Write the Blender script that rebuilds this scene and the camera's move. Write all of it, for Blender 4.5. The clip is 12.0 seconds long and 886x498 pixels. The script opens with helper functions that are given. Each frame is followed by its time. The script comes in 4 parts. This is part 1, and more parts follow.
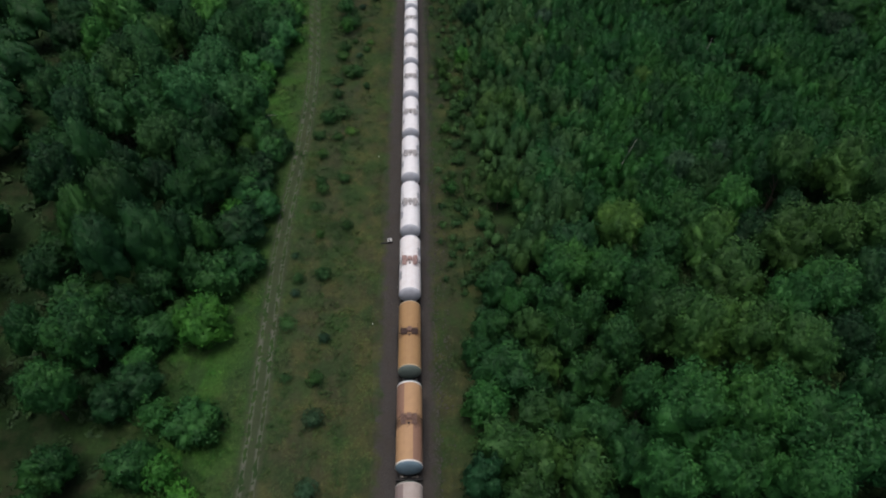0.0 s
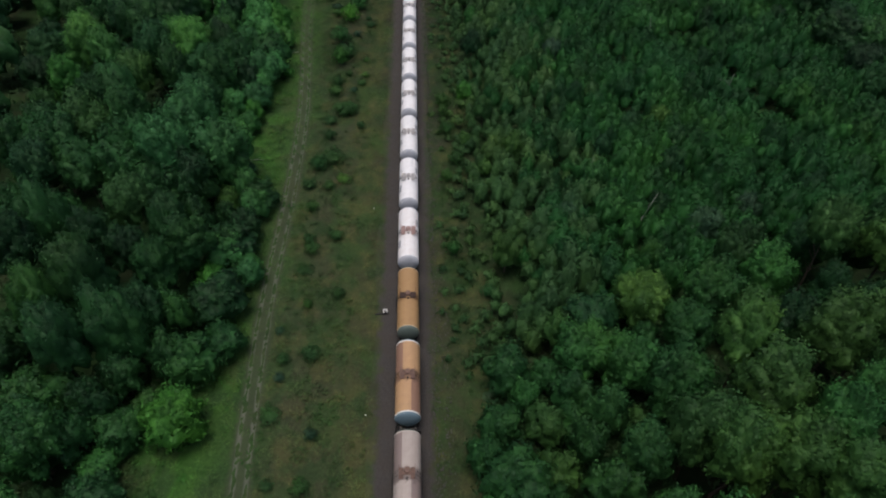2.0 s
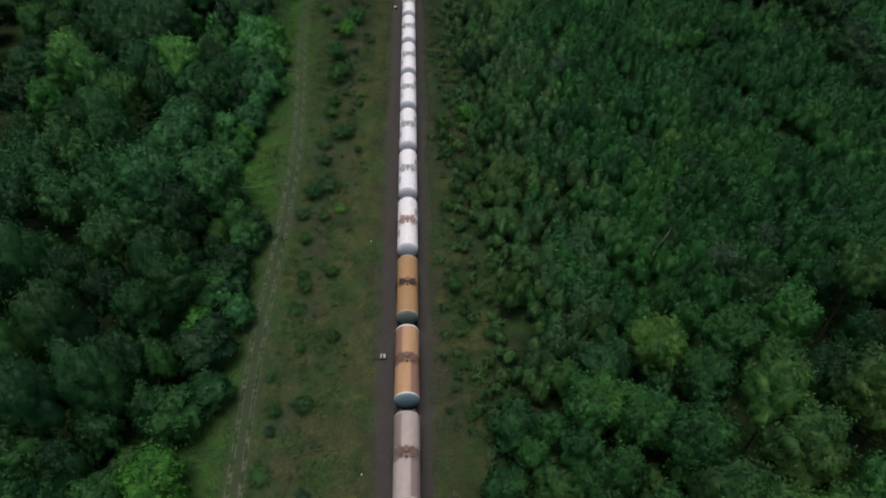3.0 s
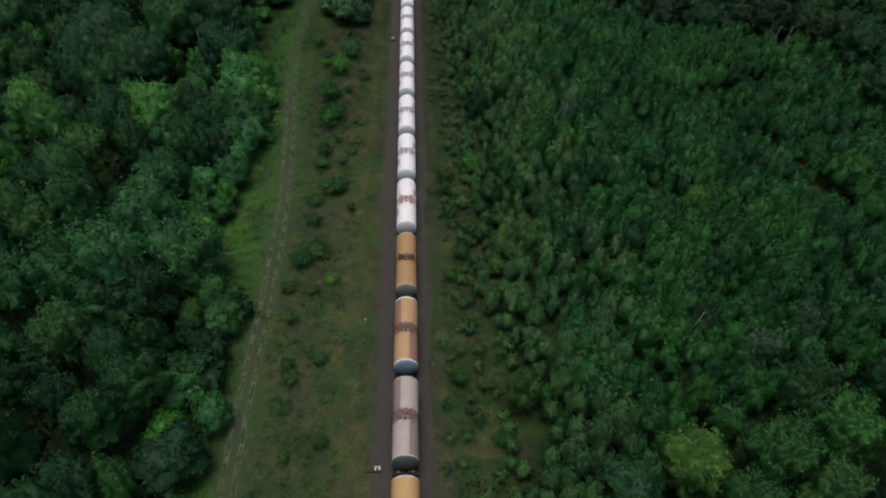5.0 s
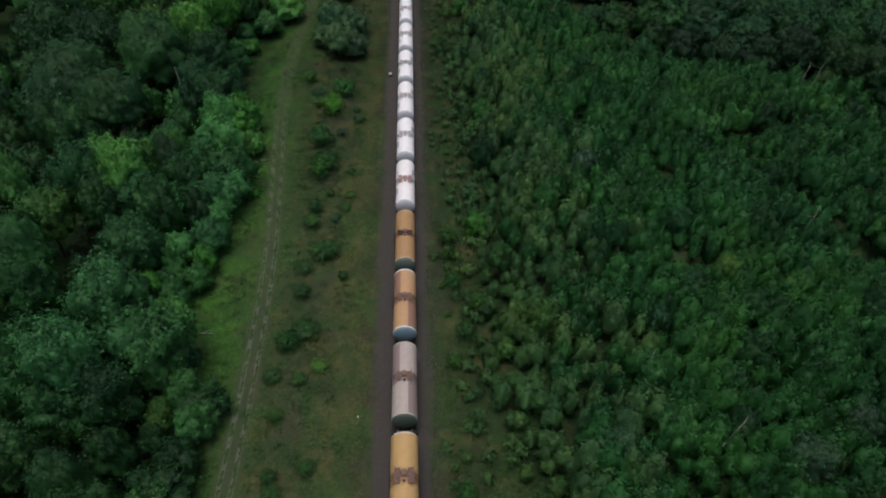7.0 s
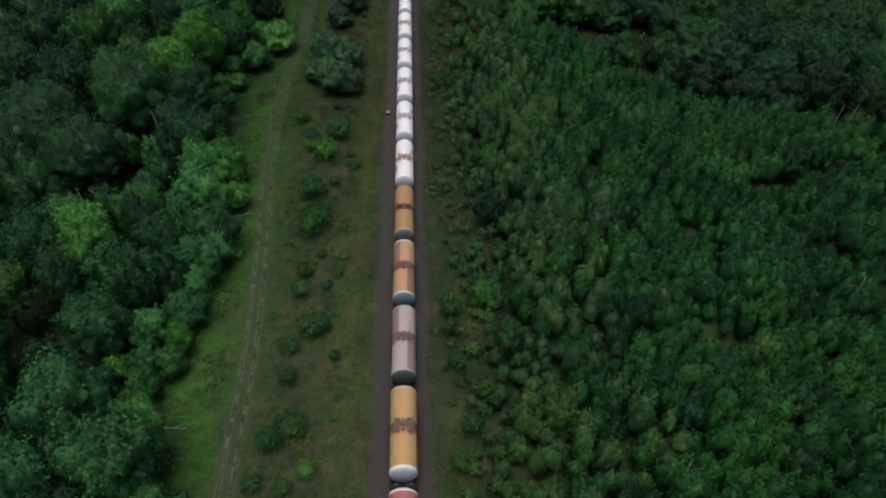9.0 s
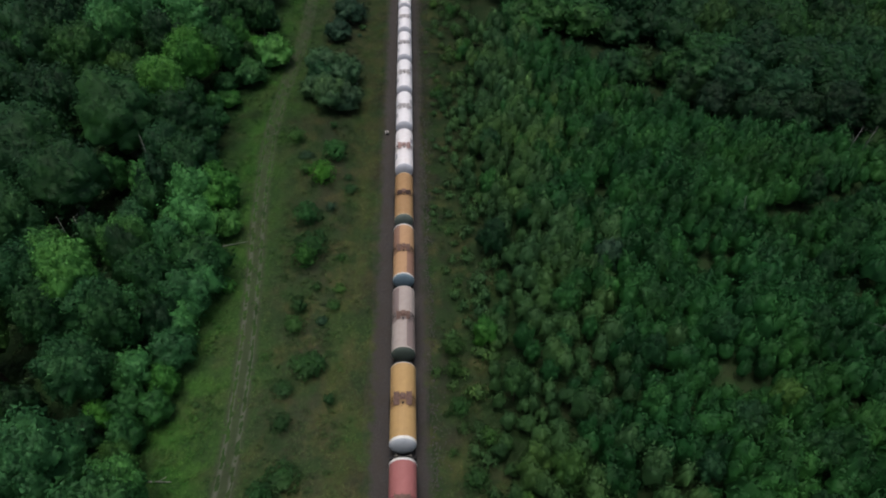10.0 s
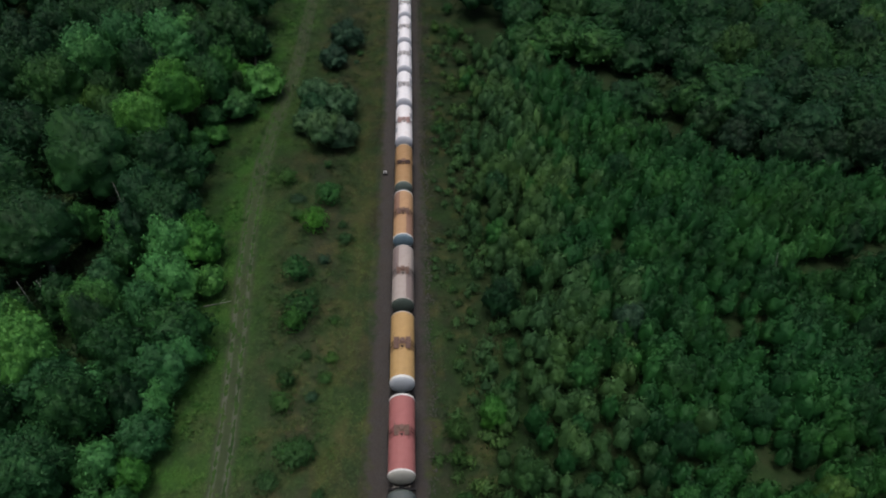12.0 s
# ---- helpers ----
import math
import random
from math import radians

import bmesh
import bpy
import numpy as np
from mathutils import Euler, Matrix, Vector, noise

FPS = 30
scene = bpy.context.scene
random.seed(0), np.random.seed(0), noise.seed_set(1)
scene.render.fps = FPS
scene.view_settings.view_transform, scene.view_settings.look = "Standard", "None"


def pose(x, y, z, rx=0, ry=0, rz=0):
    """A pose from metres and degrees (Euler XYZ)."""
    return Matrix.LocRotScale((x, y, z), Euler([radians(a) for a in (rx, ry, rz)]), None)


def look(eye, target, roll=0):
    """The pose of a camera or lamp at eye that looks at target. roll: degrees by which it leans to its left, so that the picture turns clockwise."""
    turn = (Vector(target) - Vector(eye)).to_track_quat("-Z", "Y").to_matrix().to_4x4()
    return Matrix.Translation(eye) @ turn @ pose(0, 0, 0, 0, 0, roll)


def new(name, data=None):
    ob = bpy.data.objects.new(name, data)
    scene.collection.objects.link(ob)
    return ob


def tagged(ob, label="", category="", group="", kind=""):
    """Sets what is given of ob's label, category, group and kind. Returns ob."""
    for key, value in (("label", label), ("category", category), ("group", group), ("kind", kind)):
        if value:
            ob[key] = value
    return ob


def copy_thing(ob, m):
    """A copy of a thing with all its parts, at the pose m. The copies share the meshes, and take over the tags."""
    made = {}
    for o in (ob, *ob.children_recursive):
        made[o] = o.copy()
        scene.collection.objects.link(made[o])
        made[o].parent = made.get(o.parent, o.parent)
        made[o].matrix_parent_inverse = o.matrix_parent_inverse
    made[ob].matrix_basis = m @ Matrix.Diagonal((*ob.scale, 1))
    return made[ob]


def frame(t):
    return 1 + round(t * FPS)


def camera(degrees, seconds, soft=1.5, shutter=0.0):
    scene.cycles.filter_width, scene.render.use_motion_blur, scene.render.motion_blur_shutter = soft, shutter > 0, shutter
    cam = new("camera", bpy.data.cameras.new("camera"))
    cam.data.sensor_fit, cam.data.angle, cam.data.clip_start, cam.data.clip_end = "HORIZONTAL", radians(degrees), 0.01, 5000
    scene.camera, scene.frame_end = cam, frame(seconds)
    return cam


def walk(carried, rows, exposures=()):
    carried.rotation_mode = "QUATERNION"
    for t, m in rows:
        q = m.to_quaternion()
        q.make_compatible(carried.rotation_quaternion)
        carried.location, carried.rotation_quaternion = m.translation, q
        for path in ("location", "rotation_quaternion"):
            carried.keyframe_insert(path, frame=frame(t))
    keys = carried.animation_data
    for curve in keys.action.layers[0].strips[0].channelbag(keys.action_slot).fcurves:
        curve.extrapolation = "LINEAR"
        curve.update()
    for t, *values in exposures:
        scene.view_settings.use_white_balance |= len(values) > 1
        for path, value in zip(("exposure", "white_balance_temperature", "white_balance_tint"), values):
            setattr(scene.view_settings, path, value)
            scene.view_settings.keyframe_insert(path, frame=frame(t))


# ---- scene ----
cam = camera(67.5, 12.0, soft=1.95)
PATH = [
    (0, 1.324, -0.742, 67.698, -2.824, -44.375, 1.408),
    (1, 1.359, 5.859, 67.700, -2.900, -44.430, 1.448),
    (2, 1.368, 12.917, 67.665, -2.990, -44.435, 1.498),
    (3, 1.356, 20.212, 67.599, -3.090, -44.399, 1.559),
    (4, 1.327, 27.582, 67.507, -3.198, -44.328, 1.628),
    (5, 1.285, 34.908, 67.394, -3.308, -44.231, 1.704),
    (6, 1.236, 42.110, 67.265, -3.418, -44.114, 1.787),
    (7, 1.184, 49.133, 67.124, -3.523, -43.985, 1.875),
    (8, 1.133, 55.940, 66.978, -3.620, -43.850, 1.968),
    (9, 1.088, 62.500, 66.831, -3.705, -43.718, 2.063),
    (10, 1.054, 68.777, 66.687, -3.774, -43.594, 2.160),
    (11, 1.034, 74.725, 66.554, -3.824, -43.487, 2.258),
    (12, 1.034, 80.274, 66.434, -3.850, -43.404, 2.356),
]


def aim(x, y, z, yaw, pitch, roll):
    """Pose from an eye, a heading to the left of the track, a pitch and a lean."""
    return pose(x, y, z, 90, 0, yaw) @ pose(0, 0, 0, pitch) @ pose(0, 0, 0, 0, 0, roll)


walk(cam, [(t, aim(*row)) for t, *row in PATH])

# ---- world, sun, exposure ----
world = bpy.data.worlds.new("sky")
scene.world = world
world.use_nodes = True
wn = world.node_tree
sky = wn.nodes.new("ShaderNodeTexSky")
sky.sky_type = "NISHITA"
sky.sun_disc = False
sky.sun_elevation = radians(83)
sky.sun_rotation = radians(221)
sky.dust_density = 6.0
sky.air_density = 1.0
wn.links.new(sky.outputs[0], wn.nodes["Background"].inputs[0])
wn.nodes["Background"].inputs[1].default_value = 0.10

sun_data = bpy.data.lights.new("sun", "SUN")
sun_data.energy = 1.35
sun_data.angle = radians(30)
sun_data.color = (1.0, 0.965, 0.92)
sun = new("sun", sun_data)
sun.matrix_world = look((-14, -16, 190), (0, 0, 0))
scene.view_settings.exposure = 0.0

# ---- materials ----


def material(name, rough=0.8, spec=0.3, metal=0.0):
    m = bpy.data.materials.new(name)
    m.use_nodes = True
    b = m.node_tree.nodes["Principled BSDF"]
    b.inputs["Roughness"].default_value = rough
    b.inputs["Specular IOR Level"].default_value = spec
    b.inputs["Metallic"].default_value = metal
    return m, m.node_tree, b


def put(nt, socket, value):
    if isinstance(value, bpy.types.NodeSocket):
        nt.links.new(value, socket)
    elif isinstance(value, (tuple, list)) and len(value) == 3 and socket.type == "RGBA":
        socket.default_value = (*value, 1)
    else:
        socket.default_value = value


def calc(nt, op, a, b=0.0, clamp=False):
    n = nt.nodes.new("ShaderNodeMath")
    n.operation, n.use_clamp = op, clamp
    put(nt, n.inputs[0], a)
    put(nt, n.inputs[1], b)
    return n.outputs[0]


def blend(nt, fac, a, b, mode="MIX"):
    n = nt.nodes.new("ShaderNodeMix")
    n.data_type, n.blend_type = "RGBA", mode
    put(nt, n.inputs[0], fac)
    put(nt, n.inputs[6], a)
    put(nt, n.inputs[7], b)
    return n.outputs[2]


def grain(nt, scale, detail=3.0, rough=0.55, vec=None):
    n = nt.nodes.new("ShaderNodeTexNoise")
    n.inputs["Scale"].default_value = scale
    n.inputs["Detail"].default_value = detail
    n.inputs["Roughness"].default_value = rough
    if vec is not None:
        nt.links.new(vec, n.inputs["Vector"])
    return n.outputs[0]


def spread(nt, value, lo, hi, a=0.0, b=1.0):
    n = nt.nodes.new("ShaderNodeMapRange")
    put(nt, n.inputs[0], value)
    for k, v in zip((1, 2, 3, 4), (lo, hi, a, b)):
        n.inputs[k].default_value = v
    return n.outputs[0]


def ramp(nt, fac, stops):
    n = nt.nodes.new("ShaderNodeValToRGB")
    put(nt, n.inputs[0], fac)
    e = n.color_ramp.elements
    while len(e) < len(stops):
        e.new(0.5)
    for el, (p, c) in zip(e, stops):
        el.position, el.color = p, (*c, 1)
    return n.outputs[0]


def place(nt):
    return nt.nodes.new("ShaderNodeNewGeometry").outputs["Position"]


def own(nt):
    return nt.nodes.new("ShaderNodeTexCoord").outputs["Object"]


def axes(nt, vec):
    n = nt.nodes.new("ShaderNodeSeparateXYZ")
    nt.links.new(vec, n.inputs[0])
    return n.outputs


def relief(nt, b, height, strength, distance):
    n = nt.nodes.new("ShaderNodeBump")
    n.inputs["Strength"].default_value = strength
    n.inputs["Distance"].default_value = distance
    nt.links.new(height, n.inputs["Height"])
    nt.links.new(n.outputs[0], b.inputs["Normal"])


STRIPS = [
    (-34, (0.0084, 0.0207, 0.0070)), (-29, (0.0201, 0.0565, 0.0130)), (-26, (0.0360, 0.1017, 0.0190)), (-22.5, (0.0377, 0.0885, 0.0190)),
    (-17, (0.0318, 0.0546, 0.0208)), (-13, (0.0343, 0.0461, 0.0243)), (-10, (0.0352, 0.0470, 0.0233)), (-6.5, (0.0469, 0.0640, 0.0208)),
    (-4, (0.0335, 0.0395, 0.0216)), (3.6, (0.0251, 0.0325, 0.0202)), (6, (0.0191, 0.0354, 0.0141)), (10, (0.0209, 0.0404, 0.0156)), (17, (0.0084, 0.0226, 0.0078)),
]


def aside(nt, p):
    """The same place, moved aside and squeezed along the line, for patterns of their own."""
    n = nt.nodes.new("ShaderNodeMapping")
    n.inputs["Location"].default_value = (31.0, 17.0, 5.0)
    n.inputs["Scale"].default_value = (1.0, 0.6, 1.0)
    nt.links.new(p, n.inputs[0])
    return n.outputs[0]


def turf(nt):
    """Colour of the open ground: strips along the line, with patches and blotches."""
    p = place(nt)
    x = axes(nt, p)[0]
    wob = spread(nt, grain(nt, 0.16, 4, 0.6, p), 0.25, 0.75, -3.2, 3.2)
    fac = spread(nt, calc(nt, "ADD", x, wob), -36.0, 18.0)
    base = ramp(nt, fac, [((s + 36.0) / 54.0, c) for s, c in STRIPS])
    glade = calc(nt, "MULTIPLY", spread(nt, axes(nt, p)[1], 84.0, 94.0), spread(nt, x, 15.0, 19.0))
    base = blend(nt, calc(nt, "MULTIPLY", glade, 0.9), base, (0.026, 0.048, 0.019))
    dry = calc(nt, "MULTIPLY", spread(nt, axes(nt, p)[1], 70.0, 115.0, 0.55, 0.0), calc(nt, "MULTIPLY", spread(nt, x, -17.0, -13.0), spread(nt, x, 10.0, 6.0)))
    base = blend(nt, dry, base, (0.042, 0.049, 0.024))
    brown = spread(nt, grain(nt, 0.20, 5, 0.6, p), 0.48, 0.62)
    base = blend(nt, calc(nt, "MULTIPLY", brown, 0.34), base, (0.056, 0.050, 0.030))
    green = spread(nt, grain(nt, 0.15, 5, 0.6, p), 0.48, 0.60)
    base = blend(nt, calc(nt, "MULTIPLY", green, 0.55), base, (0.028, 0.064, 0.018))
    open_strip = calc(nt, "MULTIPLY", spread(nt, x, -19.0, -16.0), spread(nt, x, 15.0, 9.0))
    dead = spread(nt, grain(nt, 0.27, 5, 0.6, p), 0.48, 0.62)
    base = blend(nt, calc(nt, "MULTIPLY", calc(nt, "MULTIPLY", dead, open_strip), 0.55), base, (0.074, 0.074, 0.030))
    herbs = spread(nt, grain(nt, 0.34, 5, 0.65, aside(nt, p)), 0.50, 0.60)
    base = blend(nt, calc(nt, "MULTIPLY", herbs, 0.62), base, (0.022, 0.046, 0.017))
    lush = spread(nt, axes(nt, p)[1], 120.0, 175.0, 1.0, 0.72)
    base = blend(nt, 1.0, base, lush, "MULTIPLY")
    speck = spread(nt, grain(nt, 2.2, 6, 0.7, p), 0.3, 0.7, 0.74, 1.26)
    return blend(nt, 1.0, base, speck, "MULTIPLY"), p


def ground_material():
    m, nt, b = material("meadow_soil", 0.95, 0.1)
    col, p = turf(nt)
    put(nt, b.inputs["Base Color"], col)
    relief(nt, b, grain(nt, 3.5, 6, 0.7, p), 0.7, 0.12)
    return m


def grass_material(name, dull, mid, pale):
    m, nt, b = material(name, 0.75, 0.2)
    col, p = turf(nt)
    isl = nt.nodes.new("ShaderNodeNewGeometry").outputs["Random Per Island"]
    tint = ramp(nt, isl, [(0, dull), (0.6, mid), (1, pale)])
    put(nt, b.inputs["Base Color"], blend(nt, 1.0, col, tint, "MULTIPLY"))
    return m


def leaf_material(name, dark, mid, light, patch=0.35, many=False):
    """Foliage: low, mid and high tones spread leaf by leaf, clump by clump and tree by tree."""
    m, nt, b = material(name, 0.6, 0.22)
    geo = nt.nodes.new("ShaderNodeNewGeometry")
    info = nt.nodes.new("ShaderNodeObjectInfo").outputs["Random"]
    if many:
        each = nt.nodes.new("ShaderNodeAttribute")
        each.attribute_name = "tone"
        info = each.outputs["Fac"]
    isl = geo.outputs["Random Per Island"]
    fine = grain(nt, 0.9, 4, 0.6, geo.outputs["Position"])
    wide = grain(nt, patch, 2, 0.5, geo.outputs["Position"])
    f = calc(nt, "ADD", calc(nt, "MULTIPLY", isl, 0.10 if many else 0.46), calc(nt, "MULTIPLY", spread(nt, fine, 0.3, 0.7), 0.28))
    f = calc(nt, "ADD", f, calc(nt, "MULTIPLY", spread(nt, wide, 0.34, 0.66), 0.56 if many else 0.34))
    col = ramp(nt, f, [(0.12, dark), (0.5, mid), (0.92, light)])
    low, high = ((0.78, 0.82, 0.86), (1.24, 1.18, 1.06)) if many else ((0.62, 0.66, 0.70), (1.42, 1.34, 1.10))
    tree = ramp(nt, info, [(0, low), (0.5, (1, 1, 1)), (1, high)])
    col = blend(nt, 1.0, col, tree, "MULTIPLY")
    hue = grain(nt, 0.07, 2, 0.5, geo.outputs["Position"])
    col = blend(nt, 1.0, col, ramp(nt, hue, [(0.36, (0.86, 0.92, 1.0)), (0.5, (1, 1, 1)), (0.64, (1.25, 1.08, 0.88))]), "MULTIPLY")
    tiny = grain(nt, 6.0, 6, 0.75, geo.outputs["Position"])
    col = blend(nt, 0.5 if many else 1.0, col, ramp(nt, tiny, [(0.32, (0.80, 0.80, 0.82)), (0.5, (1.04, 1.06, 1.06)), (0.68, (1.28, 1.32, 1.26))]), "MULTIPLY")
    put(nt, b.inputs["Base Color"], col)
    relief(nt, b, tiny, 0.35, 0.12)
    thin = nt.nodes.new("ShaderNodeBsdfTranslucent")
    put(nt, thin.inputs["Color"], col)
    both = nt.nodes.new("ShaderNodeMixShader")
    both.inputs[0].default_value = 0.15
    nt.links.new(b.outputs[0], both.inputs[1])
    nt.links.new(thin.outputs[0], both.inputs[2])
    nt.links.new(both.outputs[0], nt.nodes["Material Output"].inputs[0])
    return m


LEAVES = {
    "d": leaf_material("leaves_dark", (0.0041, 0.0270, 0.0077), (0.0101, 0.0488, 0.0151), (0.0199, 0.0796, 0.0212)),
    "m": leaf_material("leaves_green", (0.0080, 0.0421, 0.0107), (0.0171, 0.0766, 0.0192), (0.0318, 0.1241, 0.0299)),
    "o": leaf_material("leaves_olive", (0.0120, 0.0428, 0.0105), (0.0255, 0.0801, 0.0203), (0.0413, 0.1137, 0.0285)),
    "b": leaf_material("leaves_bluish", (0.0048, 0.0298, 0.0109), (0.0109, 0.0538, 0.0191), (0.0238, 0.0870, 0.0301)),
    "y": leaf_material("leaves_yellowish", (0.0184, 0.0811, 0.0153), (0.0424, 0.1500, 0.0317), (0.0773, 0.2274, 0.0491)),
    "g": leaf_material("leaves_bright", (0.0165, 0.0756, 0.0117), (0.0330, 0.1390, 0.0195), (0.0546, 0.2000, 0.0302)),
    "c": leaf_material("leaves_fresh", (0.0147, 0.0686, 0.0196), (0.0336, 0.1288, 0.0374), (0.0586, 0.2037, 0.0588)),
    # shade on the front of the eastern woods, put into the leaf colour
    "k": leaf_material("leaves_painted_shade", (0.0028, 0.0150, 0.0050), (0.0066, 0.0280, 0.0100), (0.0132, 0.0460, 0.0160)),
    "w": leaf_material("leaves_greyish", (0.0121, 0.0385, 0.0165), (0.0260, 0.0711, 0.0343), (0.0461, 0.1082, 0.0528)),
}
THICKET = leaf_material("leaves_thicket", (0.0062, 0.0407, 0.0099), (0.0150, 0.0795, 0.0191), (0.0275, 0.1247, 0.0298), 0.16, True)
WILLOW = leaf_material("leaves_willow", (0.0233, 0.0673, 0.0211), (0.0419, 0.1077, 0.0336), (0.0613, 0.1495, 0.0458), 0.16, True)
SCRUB = leaf_material("leaves_scrub", (0.0122, 0.0320, 0.0120), (0.0226, 0.0510, 0.0180), (0.0338, 0.0730, 0.0240), 0.2)
GROUND = ground_material()
GRASS = grass_material("grass_blades", (0.95, 1.05, 0.9), (1.15, 1.3, 1.0), (1.6, 1.5, 1.2))
WEEDS = grass_material("weed_leaves", (0.62, 0.86, 0.60), (0.80, 1.15, 0.75), (1.05, 1.40, 0.90))


def bark_material(name, dark, light, scale=6.0):
    m, nt, b = material(name, 0.9, 0.15)
    p = own(nt)
    put(nt, b.inputs["Base Color"], blend(nt, spread(nt, grain(nt, scale, 5, 0.65, p), 0.35, 0.65), dark, light))
    relief(nt, b, grain(nt, scale * 3, 4, 0.6, p), 0.6, 0.03)
    return m


BARK = bark_material("bark_brown", (0.05, 0.04, 0.03), (0.13, 0.105, 0.08))
BIRCH_BARK = bark_material("bark_pale", (0.105, 0.115, 0.10), (0.24, 0.255, 0.225), 3.0)


def stone_material(name, dark, light, scale, weedy_rim=False):
    m, nt, b = material(name, 0.92, 0.15)
    p = place(nt)
    f = grain(nt, scale, 6, 0.7, p)
    w = grain(nt, 0.5, 3, 0.5, p)
    c = blend(nt, spread(nt, f, 0.3, 0.7), dark, light)
    c = blend(nt, calc(nt, "MULTIPLY", spread(nt, w, 0.4, 0.7), 0.5), c, (0.052, 0.044, 0.036))
    if weedy_rim:
        ragged = spread(nt, grain(nt, 0.7, 5, 0.65, p), 0.25, 0.75, -0.8, 0.8)
        rim = spread(nt, calc(nt, "ADD", calc(nt, "ABSOLUTE", calc(nt, "ADD", axes(nt, p)[0], 0.4)), ragged), 2.75, 3.6, 0.0, 0.9)
        c = blend(nt, rim, c, turf(nt)[0])
    put(nt, b.inputs["Base Color"], c)
    relief(nt, b, f, 0.9, 0.06)
    return m


BALLAST = stone_material("ballast_gravel", (0.026, 0.025, 0.025), (0.080, 0.073, 0.070), 9.0, True)
RUBBLE = stone_material("grey_rubble", (0.038, 0.038, 0.036), (0.095, 0.093, 0.086), 5.0)
TIMBER = bark_material("sleeper_timber", (0.035, 0.028, 0.022), (0.08, 0.065, 0.052), 4.0)


def road_material():
    m, nt, b = material("dirt_track", 0.95, 0.1)
    p = place(nt)
    uv = nt.nodes.new("ShaderNodeAttribute")
    uv.attribute_name = "across"
    a = calc(nt, "ADD", uv.outputs["Fac"], spread(nt, grain(nt, 0.8, 3, 0.5, p), 0.3, 0.7, -0.07, 0.07))
    off = calc(nt, "ABSOLUTE", calc(nt, "SUBTRACT", calc(nt, "ABSOLUTE", a), 0.68))
    rut = spread(nt, off, 0.10, 0.36, 1.0, 0.0)
    wear = calc(nt, "MULTIPLY", spread(nt, grain(nt, 0.12, 3, 0.5, p), 0.34, 0.54, 0.62, 0.95), spread(nt, axes(nt, p)[1], 118.0, 170.0, 1.0, 0.3))
    col, _ = turf(nt)
    bare = blend(nt, spread(nt, grain(nt, 4.0, 5, 0.65, p), 0.3, 0.7), (0.085, 0.090, 0.070), (0.130, 0.136, 0.110))
    verge = spread(nt, calc(nt, "ABSOLUTE", a), 1.05, 1.65, 0.6, 0.0)
    col = blend(nt, verge, col, (0.048, 0.056, 0.035))
    col = blend(nt, calc(nt, "MULTIPLY", calc(nt, "MULTIPLY", rut, wear), 0.85), col, bare)
    put(nt, b.inputs["Base Color"], col)
    relief(nt, b, grain(nt, 4, 5, 0.65, p), 0.6, 0.06)
    return m


ROAD = road_material()


def metal_material(name, colour, rough=0.6, metal=0.4):
    m, nt, b = material(name, rough, 0.4, metal)
    p = own(nt)
    c = blend(nt, spread(nt, grain(nt, 5, 5, 0.6, p), 0.4, 0.7), colour, tuple(v * 0.55 + 0.01 for v in colour))
    put(nt, b.inputs["Base Color"], c)
    relief(nt, b, grain(nt, 14, 4, 0.6, p), 0.25, 0.01)
    return m


STEEL = metal_material("worn_rail_steel", (0.16, 0.15, 0.14), 0.4, 0.8)
IRON = metal_material("dark_iron", (0.022, 0.021, 0.022), 0.7, 0.2)
RUST = metal_material("rusty_grating", (0.20, 0.125, 0.10), 0.85, 0.1)
DARKPLATE = metal_material("dark_brown_grating", (0.075, 0.045, 0.038), 0.85, 0.1)
GREYPLATE = metal_material("grey_grating", (0.46, 0.44, 0.44), 0.75, 0.1)
ROSEPLATE = metal_material("faded_red_grating", (0.40, 0.27, 0.25), 0.85, 0.1)


